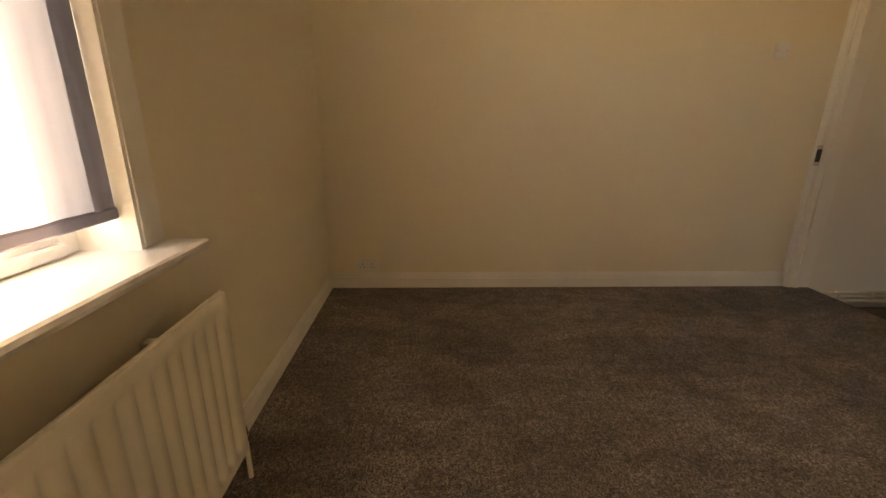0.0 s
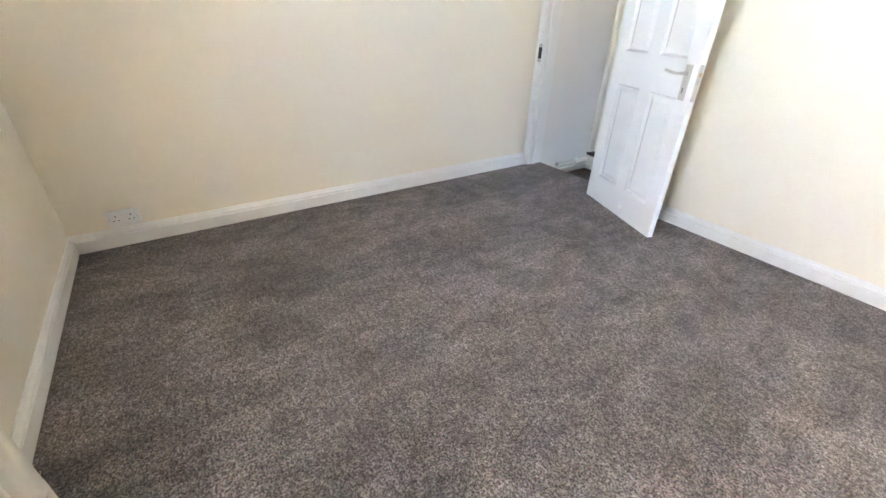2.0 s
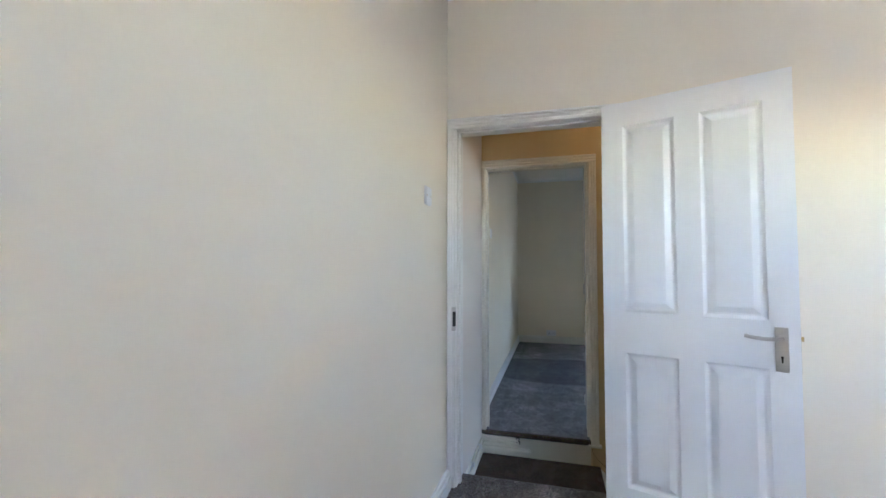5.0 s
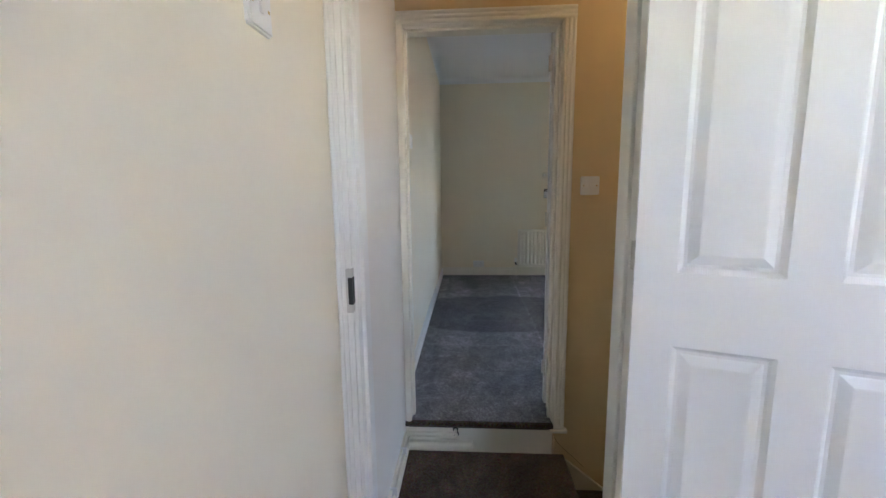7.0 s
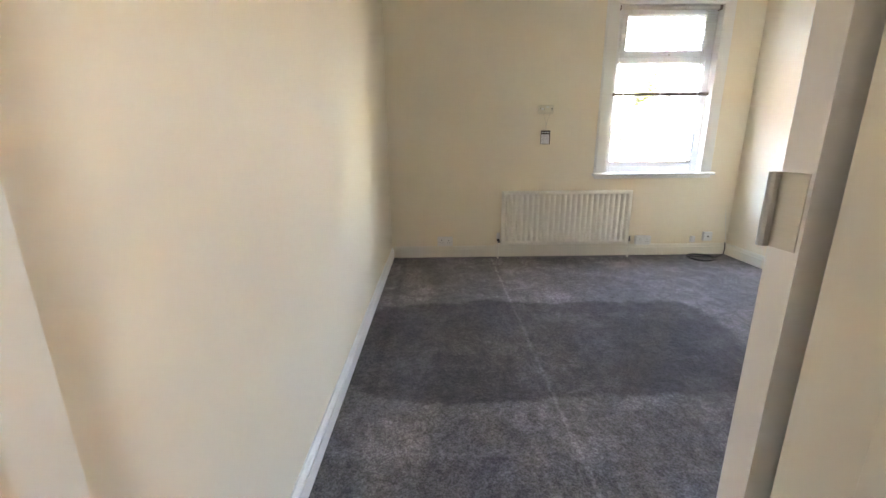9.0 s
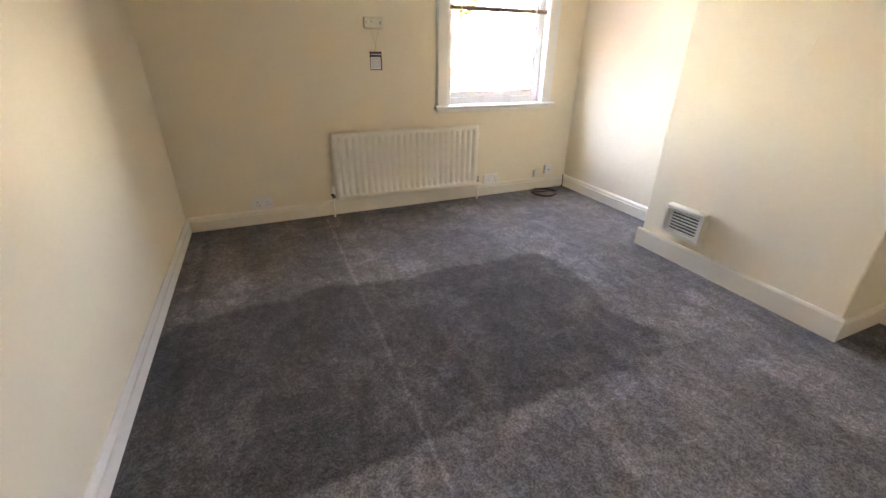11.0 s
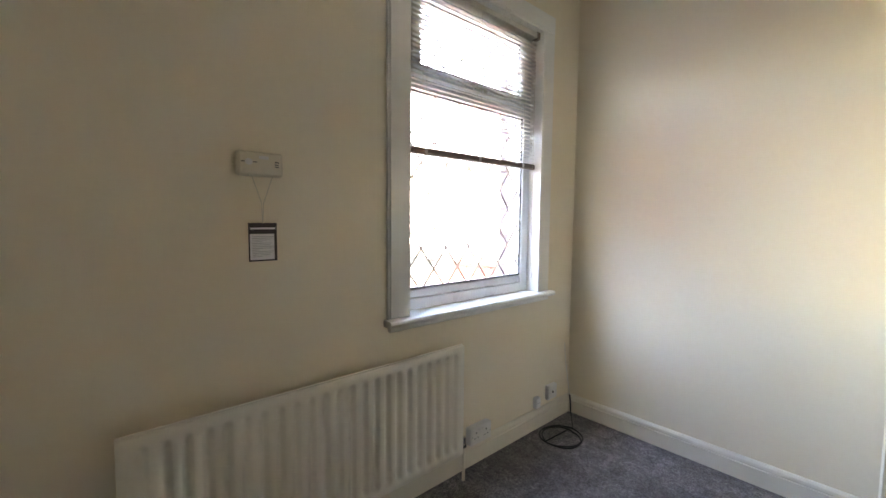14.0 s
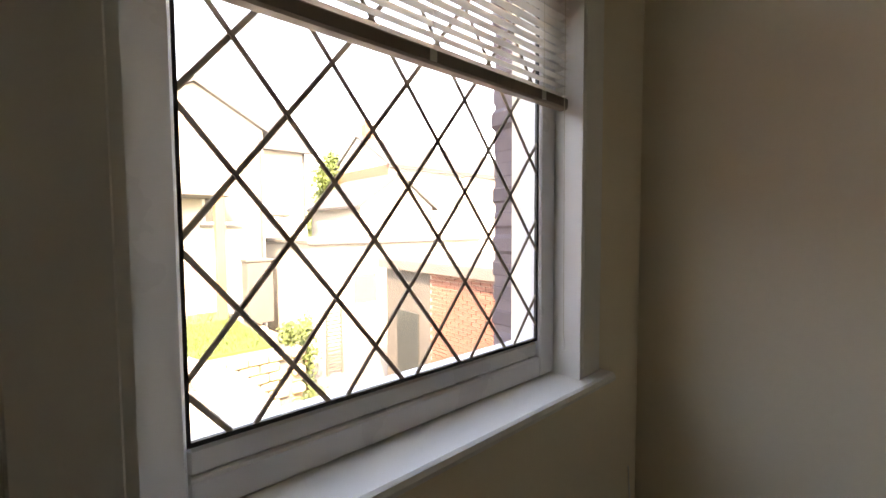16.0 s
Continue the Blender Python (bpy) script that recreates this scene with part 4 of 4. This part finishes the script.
part("string", tube([(0.028, -0.02, 0.205), (0.003, -0.008, 0.122), (0.0, -0.005, 0.058)], 0.0013), STRING, card)

# the loose black cable in the corner
loops = []
for i in range(90):
    a = 2 * math.pi * i / 36
    r = 0.112 + 0.006 * math.sin(i * 0.31)
    loops.append((2.912 + r * math.cos(a) + 0.008 * math.sin(i * 0.11), 4.285 + 0.92 * r * math.sin(a), Z2 + 0.006 + 0.0055 * (i // 36) + 0.001 * math.sin(i)))
tail = [(3.06, 4.30, Z2 + 0.006), (3.15, 4.36, Z2 + 0.008), (3.205, 4.40, Z2 + 0.012), (3.215, 4.408, Z2 + 0.06), (3.213, 4.415, Z2 + 0.118)]
cable = thing("aerial_cable", 0, 0, 0, 0, "coil of black cable lying on the carpet in the corner", "cable")
part("coil", tube(loops + tail, 0.0045), RUBBER, cable, smooth=True)
part("white_lead", tube([(3.213, 4.415, Z2 + 0.118), (3.222, 4.436, Z2 + 0.2), (3.2, 4.446, Z2 + 0.36), (3.19, 4.446, Z2 + 0.44)], 0.002), PLASTIC, cable, "thin white lead up the wall")

# pendant shade of the back bedroom
lamp = thing("pendant_lamp", 1.385, 2.95, CEIL2, 0, "brown patterned drum shade hanging from a white flex", "lamp")
part("ceiling_rose", disc(bmesh.new(), (0, 0, -0.012), 0.045, 0.024, "z", 24, 0.03), PLASTIC, lamp)
part("flex", tube([(0, 0, -0.02), (0, 0, -0.46)], 0.003), PLASTIC, lamp)
part("bulb_holder", disc(bmesh.new(), (0, 0, -0.47), 0.018, 0.06, "z", 16), PLASTIC, lamp)
for nm, r0, mat in (("shade", 0.1365, SHADEFAB), ("shade_lining", 0.1345, SHADEIN)):
    bm = bmesh.new()
    bmesh.ops.create_cone(bm, cap_ends=False, segments=48, radius1=r0, radius2=r0, depth=0.185)
    bmesh.ops.translate(bm, vec=(0, 0, -0.515), verts=bm.verts)
    part(nm, bm, mat, lamp, smooth=True)
for zz in (-0.424, -0.606):
    ring = [(0.1355 * math.cos(2 * math.pi * k / 40), 0.1355 * math.sin(2 * math.pi * k / 40), zz) for k in range(40)]
    part("shade_ring", tube(ring, 0.0025, True), SHADEIN, lamp)
for k in range(3):
    a = k * 2.0944
    part("shade_spoke", tube([(0.016 * math.cos(a), 0.016 * math.sin(a), -0.45), (0.134 * math.cos(a), 0.134 * math.sin(a), -0.43)], 0.0015), PLASTIC, lamp)

# bulb over the stairs
stair_lamp = thing("stair_pendant", 1.35, 0.48, CEILL, 0, "bare warm bulb on a flex over the stairs", "lamp")
part("ceiling_rose", disc(bmesh.new(), (0, 0, -0.012), 0.045, 0.024, "z", 20, 0.03), PLASTIC, stair_lamp)
part("flex", tube([(0, 0, -0.02), (0, 0, -0.26)], 0.003), PLASTIC, stair_lamp)
part("bulb_holder", disc(bmesh.new(), (0, 0, -0.28), 0.018, 0.05, "z", 14), PLASTIC, stair_lamp)
bm = bmesh.new()
bmesh.ops.create_uvsphere(bm, u_segments=16, v_segments=10, radius=0.03)
bmesh.ops.translate(bm, vec=(0, 0, -0.335), verts=bm.verts)
part("bulb", bm, glow("warm_bulb", (1.0, 0.6, 0.25), 0.4), stair_lamp, smooth=True)

# heating pipes round the landing
pipes = thing("heating_pipes", 0.03, 0.815, LAND, 0, "white painted heating pipes clipped round the landing", "pipes")
for k, (zz, off, xe) in enumerate(((0.118, 0.016, 0.272), (0.094, 0.030, 0.276))):
    path = [(off, -0.66, zz - 0.002), (off, -0.03, zz), (xe - 0.02, -0.03, zz), (xe, -0.03, zz), (xe, 0.004, zz + 0.002)]
    part("pipe", tube(rounded(path, 0.018), 0.0075), OLDGLOSS, pipes, smooth=True)
    part("pipe_hole", disc(bmesh.new(), (xe, -0.0005, zz + 0.004), 0.014, 0.003, "y", 16), DARK, pipes)
part("pipe_trunking", boxes((0.004, 0.365, -0.040, 0.0, 0.036, 0.064), bevel=0.008), OLDGLOSS, pipes)
part("pipe_trunking", boxes((0.0, 0.036, -0.66, -0.04, 0.036, 0.062), bevel=0.006), OLDGLOSS, pipes)
for yy in (-0.18, -0.45):
    part("pipe_clip", boxes((0.0, 0.042, yy, yy + 0.012, 0.082, 0.13), bevel=0.002), PLASTIC, pipes)

wire = thing("loose_wire", 0.806, 0.8145, -0.034, 0, "thin brown wire hanging down the landing wall", "wire")
part("strand", tube(rounded([(0, 0, 0), (0.004, -0.002, -0.035), (0.03, -0.001, -0.075), (0.12, 0.0, -0.16), (0.16, 0.0, -0.2)], 0.012), 0.0014), TIMBER, wire, smooth=True)


# ---- the back yards ----
GR = -2.6
built("ground", boxes((-400, 400, R2N + 0.25, 900, GR - 0.3, GR)), CONCRETE, "pale concrete yards running to the horizon")
built("ground_front", boxes((-400, 400, -900, SOUTH - 0.35, GR - 0.3, GR)), CONCRETE, "pale street in front of the house")
built("house_wall_below", boxes((-0.25, EAST1 + 0.2, R2N, R2N + 0.2, -3.2, -0.31)), BRICK, "brick wall of this house below the window")

# toothed brick edge beside the window
quoin = thing("brick_quoin", 2.93, 4.67, 0.4, 0, "weathered purple-grey brick edge outside the window", "", "", "structure")
part("mortar_core", boxes((0.012, 0.2, 0.0, 0.10, 0.0, 2.4)), QUOIN, quoin)
qm = None
for i in range(31):
    ob = part("brick", boxes((0, 0.21, -0.008, 0.112, 0, 0.066), bevel=0.014) if qm is None else qm, QUOIN, quoin)
    qm = ob.data
    ob.location = (random.uniform(-0.014, 0.012), random.uniform(-0.008, 0.008), 0.004 + i * 0.077)

# unseen brick block, added to keep low light off the alcove wall
wing = thing("alcove_shading_wing", -5.0, R2N + 0.22, GR, 0, "unseen brick block added to shade the alcove", "house")
part("wall", boxes((0, 4.55, 0, 5.2, 0, 4.75)), BRICK, wing)
part("roof", prism([(-0.2, 4.7), (4.75, 4.7), (2.3, 5.7)], lambda u, v, s: (u, s, v), -0.1, 5.4), SLATE, wing)

# brick outbuilding along the yard
ob_x, ob_y0, ob_y1, ob_h = 7.15, 6.0, 10.2, 0.45
shed = thing("brick_outbuilding", ob_x, ob_y0, GR, 0, "red brick outbuilding with a felt roof", "outbuilding")
part("wall", boxes((0.012, 2.6, 0, ob_y1 - ob_y0, 0, ob_h - GR - 0.1)), MORTAR, shed)
part("roof", boxes((-0.12, 2.8, -0.1, 5.9, ob_h - GR - 0.1, ob_h - GR + 0.06), bevel=0.02), FELT, shed)
part("fascia", boxes((-0.13, -0.10, -0.1, 5.9, ob_h - GR - 0.16, ob_h - GR + 0.02)), FELT, shed)
part("end_wall", boxes((0.0, 2.6, ob_y1 - ob_y0, 5.75, 0, ob_h - GR - 0.1)), GREYREND, shed, "grey weathered rendered end")
part("door", boxes((-0.03, 0.0, 4.55, 5.3, 0.02, 2.0), bevel=0.01), material("dark_green_door", (0.03, 0.035, 0.035), 0.6, vary=0.2), shed)
bmesh_brick = None
count = 0
rest = bmesh.new()
for row in range(40):
    zz = row * 0.0745
    if zz + 0.07 > ob_h - GR - 0.1:
        break
    k = 0
    while True:
        yy = (0.0 if row % 2 == 0 else -0.112) + k * 0.2245
        k += 1
        if yy > ob_y1 - ob_y0 - 0.05:
            break
        y0b, y1b = max(0.0, yy), min(ob_y1 - ob_y0, yy + 0.214)
        if y1b - y0b > 0.2 and yy > 1.6 and zz > 0.9 and count < 300:
            ob = part("brick", boxes((0.0, 0.03, 0, 0.214, 0, 0.0645)) if bmesh_brick is None else bmesh_brick, BRICK, shed)
            bmesh_brick = ob.data
            ob.location = (random.uniform(-0.003, 0.003), yy, zz + 0.005)
            count += 1
        else:
            box(rest, 0.0, 0.03, y0b, y1b, zz + 0.005, zz + 0.0695)
tagged(part("brick_courses", rest, BRICK, shed), kind="stuff")

# white flat-roofed extension across the yard
ext = thing("white_extension", 7.2, 16.0, GR, 0, "white rendered flat-roofed extension with a dark eave", "house")
part("wall", boxes((0, 7.5, 0, 5.0, 0, 3.30)), RENDER, ext)
part("roof", boxes((-0.15, 7.7, -0.15, 5.2, 3.30, 3.42), bevel=0.02), FELT, ext)
part("gutter", boxes((-0.15, 7.7, -0.24, -0.15, 3.26, 3.34), bevel=0.02), SLATE, ext)
for xx in (1.4, 3.6):
    w_ = part("window", boxes((xx, xx + 1.0, -0.03, 0.02, 1.2, 2.3), bevel=0.01), UPVC, ext)
    part("pane", boxes((xx + 0.07, xx + 0.93, -0.036, -0.02, 1.27, 2.23)), DARKPANE, w_)

louvre = thing("slatted_gate", 6.55, 13.6, GR, 0, "tall grey slatted panel in the yard", "gate")
part("post", boxes((-0.03, 0.03, -0.03, 0.03, 0, 1.7), bevel=0.005), GREYREND, louvre)
part("post", boxes((0.38, 0.44, -0.03, 0.03, 0, 1.7), bevel=0.005), GREYREND, louvre)
for k in range(16):
    part("slat", boxes((0.03, 0.38, -0.012, 0.012, 0.12 + k * 0.097, 0.17 + k * 0.097)), GREYREND, louvre)


def gable_house(name, x0, x1, y0, y1, eave, ridge, along, label, openings=(), chimney=None):
    """House with a pitched roof; along: 'x' or 'y', the way of its ridge. openings: (x, z, w, h) on the wall that faces -y."""
    root = thing(name, x0, y0, GR, 0, label, "house", "houses over the yard")
    w, d, e, r = x1 - x0, y1 - y0, eave - GR, ridge - GR
    part("wall", boxes((0, w, 0, d, 0, e)), RENDER, root)
    if along == "y":
        part("gable", prism([(0, e), (w, e), (w / 2, r)], lambda u, v, s: (u, s, v), 0.0, d), RENDER, root)
        for s_, a, b in ((1, -0.25, w / 2), (-1, w + 0.25, w / 2)):
            drop = (r - e) / (w / 2) * 0.25
            part("roof_slope", prism([(a, e - drop), (b, r), (b, r + 0.12), (a, e - drop + 0.12)], lambda u, v, s: (u, s, v), -0.2, d + 0.2), SLATE, root)
    else:
        part("gable", prism([(0, e), (d, e), (d / 2, r)], lambda u, v, s: (s, u, v), 0.0, w), RENDER, root)
        for a, b in ((-0.3, d / 2), (d + 0.3, d / 2)):
            drop = (r - e) / (d / 2) * 0.3
            part("roof_slope", prism([(a, e - drop), (b, r), (b, r + 0.12), (a, e - drop + 0.12)], lambda u, v, s: (s, u, v), -0.15, w + 0.15), SLATE, root)
        part("gutter", boxes((-0.15, w + 0.15, -0.42, -0.3, e - 0.34, e - 0.24), bevel=0.02), SLATE, root)
    part("drainpipe", tube([(w - 0.12, -0.08, 0.0), (w - 0.12, -0.08, e - 0.2)], 0.045), SLATE, root)
    for ax, az, aw, ah in openings:
        o = part("window", boxes((ax, ax + aw, -0.05, 0.03, az, az + ah), bevel=0.01), UPVC, root)
        part("pane", boxes((ax + 0.08, ax + aw / 2 - 0.03, -0.056, -0.04, az + 0.08, az + ah - 0.08)), DARKPANE, o)
        part("pane", boxes((ax + aw / 2 + 0.03, ax + aw - 0.08, -0.056, -0.04, az + 0.08, az + ah - 0.08)), DARKPANE, o)
        part("sill", boxes((ax - 0.06, ax + aw + 0.06, -0.12, 0.0, az - 0.08, az), bevel=0.01), CONCRETE, o)
    if chimney:
        c = part("chimney", boxes((chimney, chimney + 0.7, d / 2 - 0.3, d / 2 + 0.3, r - 0.5, r + 0.9), bevel=0.02), BRICK, root)
        for k in (0.18, 0.5):
            part("chimney_pot", disc(bmesh.new(), (chimney + k, d / 2, r + 1.05), 0.11, 0.35, "z", 12, 0.09), TIMBER, c)
    return root


gable_house("rear_house", 2.6, 6.2, 17.0, 21.0, 4.15, 5.2, "y", "white rendered gabled house wing", [(1.9, 3.9, 1.0, 0.9)])
gable_house("rear_house", 1.0, 9.2, 20.9, 27.0, 4.6, 7.0, "x", "white rendered house with a grey slate roof", [(6.4, 4.4, 1.0, 1.3), (6.4, 1.9, 1.0, 1.3)])
pale_house = gable_house("rear_house", 15.5, 27.0, 24.0, 31.0, 4.95, 7.0, "x", "pale house with a shallow grey roof", [(1.5, 4.6, 1.2, 1.3), (5.0, 4.6, 1.2, 1.3), (8.0, 4.6, 1.2, 1.3)], 0.4)
gable_house("rear_house", 11.0, 15.0, 19.5, 24.5, 2.2, 3.6, "y", "low white outhouse behind the extension", [(1.2, 3.2, 1.0, 0.9)])
part("end_wall", boxes((-0.05, -0.004, 0.0, 7.0, 4.6, 7.5)), BRICK, pale_house, "orange-red brick end wall")

porch = thing("porch", 3.0, 15.6, GR, 0, "flat porch roof on a brown timber post", "porch")
part("roof", boxes((-1.2, 1.9, 0, 1.4, 4.62, 4.78), bevel=0.02), FELT, porch)
part("post", boxes((1.55, 1.78, 0.05, 0.28, 1.4, 4.62), bevel=0.01), TIMBER, porch)
part("door", boxes((0.2, 1.0, 1.36, 1.42, 1.9, 3.95), bevel=0.01), UPVC, porch)
part("base", boxes((-1.2, 1.9, 0, 1.4, 0, 1.4)), CONCRETE, porch)
store = thing("grey_storage_box", 4.98, 14.6, -1.2, 0, "tall dark grey storage cupboard on the terrace", "cupboard")
part("body", boxes((0, 0.62, 0, 0.5, 0, 1.55), bevel=0.015), GREYREND, store)
part("lid", boxes((-0.03, 0.65, -0.03, 0.53, 1.55, 1.62), bevel=0.015), GREYREND, store)

# raised lawn with its stone retaining wall
built("terrace", boxes((-6.0, 5.1, 12.2, 17.0, GR, -1.25)), CONCRETE, "raised garden terrace")
built("lawn", boxes((-6.0, 4.9, 12.4, 17.0, -1.25, -1.2)), GRASS, "bright green lawn on the terrace", "stuff")
blades = bmesh.new()
for i in range(5000):
    bx, by = random.uniform(0.5, 4.9), random.uniform(12.4, 16.9)
    h_, a = random.uniform(0.04, 0.11), random.uniform(0, 6.28)
    dx, dy = 0.012 * math.cos(a), 0.012 * math.sin(a)
    blades.faces.new([blades.verts.new(p) for p in ((bx - dx, by - dy, -1.21), (bx + dx, by + dy, -1.21), (bx + random.uniform(-0.04, 0.04), by + random.uniform(-0.04, 0.04), -1.2 + h_))])
tagged(part("grass", blades, GRASS), "rough green grass on the terrace", "grass", "", "stuff")
stone_wall = thing("stone_wall", 5.1, 12.1, GR, 0, "low buff stone retaining wall with plants", "wall")
st = None
for row in range(7):
    for k in range(11):
        ob = part("stone", boxes((0, 0.26, 0, 0.36, 0, 0.17), bevel=0.03) if st is None else st, STONE, stone_wall)
        st = ob.data
        ob.location = (random.uniform(-0.03, 0.03), k * 0.38 + (row % 2) * 0.17, row * 0.19)
    for k in range(4):
        ob = part("stone", st, STONE, stone_wall)
        ob.location, ob.rotation_euler = (-0.1 - k * 0.38 - (row % 2) * 0.17, random.uniform(-0.03, 0.02), row * 0.19), (0, 0, radians(90))


def foliage(bm, centre, spread, n, size):
    for _ in range(n):
        p = Vector((random.gauss(0, 0.42), random.gauss(0, 0.42), random.gauss(0, 0.42)))
        p = Vector(centre) + Vector((p.x * spread[0], p.y * spread[1], p.z * spread[2]))
        u = Vector((random.uniform(-1, 1), random.uniform(-1, 1), random.uniform(-1, 1))).normalized() * size * random.uniform(0.6, 1.2)
        w_ = u.orthogonal().normalized() * size * 0.4
        bm.faces.new([bm.verts.new(q) for q in (p, p + u * 0.5 + w_, p + u, p + u * 0.5 - w_)])


def shrub(name, x, y, z, height, width, n, size, label, tall=False):
    root = thing(name, x, y, z, 0, label, "tree" if tall else "shrub", "garden plants")
    bm = disc(bmesh.new(), (0, 0, height * 0.3), 0.05 * height ** 0.5, height * 0.6, "z", 8, 0.015)
    part("trunk", bm, BARK, root)
    crown = bmesh.new()
    for k in range(9):
        f = (k + 0.8) / 9.5
        r = width * (1.15 - f) if tall else width * (0.6 + 0.4 * math.sin(f * 3))
        foliage(crown, (random.uniform(-0.2, 0.2) * width, random.uniform(-0.2, 0.2) * width, height * f), (r, r, height * 0.14), n // 9, size)
    part("crown", crown, LEAVES, root)
    return root


shrub("conifer", 15.2, 31.0, GR, 8.9, 3.0, 12000, 0.26, "tall green conifer between the houses", True)
shrub("shrub", 20.0, 38.0, GR, 7.6, 2.6, 3000, 0.35, "wide green tree crown beyond the roofs")
shrub("shrub", 5.75, 13.0, GR, 1.7, 0.28, 900, 0.09, "thin leafy yellow-green shrub by the stone wall")
shrub("shrub", 5.2, 12.5, GR + 1.3, 0.45, 0.3, 700, 0.07, "low trailing plant on the stone wall")
shrub("shrub", 5.3, 11.5, GR, 0.6, 0.3, 700, 0.07, "small plant at the foot of the stone wall")

def limb(bm, a, way, length, thick, depth):
    """A tapered limb that forks into thinner ones."""
    b = a + way * length
    side = way.orthogonal().normalized()
    up = way.cross(side)
    ends = [[bm.verts.new(p + (side * math.cos(k * 1.2566) + up * math.sin(k * 1.2566)) * w_) for k in range(5)] for p, w_ in ((a, thick), (b, thick * 0.62))]
    for k in range(5):
        bm.faces.new((ends[0][k], ends[0][(k + 1) % 5], ends[1][(k + 1) % 5], ends[1][k]))
    if depth:
        for _ in range(3):
            turn = Vector((random.uniform(-1, 1), random.uniform(-1, 1), random.uniform(-0.3, 0.9)))
            limb(bm, a + way * length * random.uniform(0.6, 1.0), (way + turn * 0.75).normalized(), length * random.uniform(0.6, 0.78), thick * 0.58, depth - 1)


bare = thing("bare_tree", 28.8, 33.0, GR, 0, "leafless spreading tree behind the pale house", "tree")
bm = bmesh.new()
limb(bm, Vector((0, 0, 0)), Vector((0, 0, 1)), 5.0, 0.28, 0)
part("trunk", bm, BARK, bare)
crown = bmesh.new()
for k in range(4):
    limb(crown, Vector((0, 0, 4.2 + 0.2 * k)), Vector((math.cos(k * 1.7), math.sin(k * 1.7), 1.3)).normalized(), 3.0, 0.15, 4)
part("branches", crown, BARK, bare)

pot = thing("flower_pot", 6.75, 9.9, GR, 0, "small pot of pink flowers by the outbuilding", "plant pot")
part("pot", disc(bmesh.new(), (0, 0, 0.14), 0.11, 0.28, "z", 16, 0.15), TIMBER, pot)
bm = bmesh.new()
foliage(bm, (0, 0, 0.42), (0.16, 0.16, 0.16), 260, 0.06)
part("flowers", bm, material("pink_petals", (0.55, 0.12, 0.38), 0.6, vary=0.2), pot)

leanto = thing("white_lean_to", 2.9, 7.6, GR, 0, "white painted lean-to roof with a zigzag edge", "lean-to")
part("roof", prism([(0, 1.9), (0.95, 1.35), (0.95, 1.42), (0, 1.97)], lambda u, v, s: (u, s, v), 0.0, 3.4), UPVC, leanto)
part("wall", boxes((0, 0.85, 0.05, 3.3, 0, 1.35)), RENDER, leanto)
for k in range(4):
    part("valance_point", prism([(0, 1.36), (0.24, 1.36), (0.12, 1.08)], lambda u, v, s: (u + k * 0.24, s, v), -0.03, -0.01), UPVC, leanto)
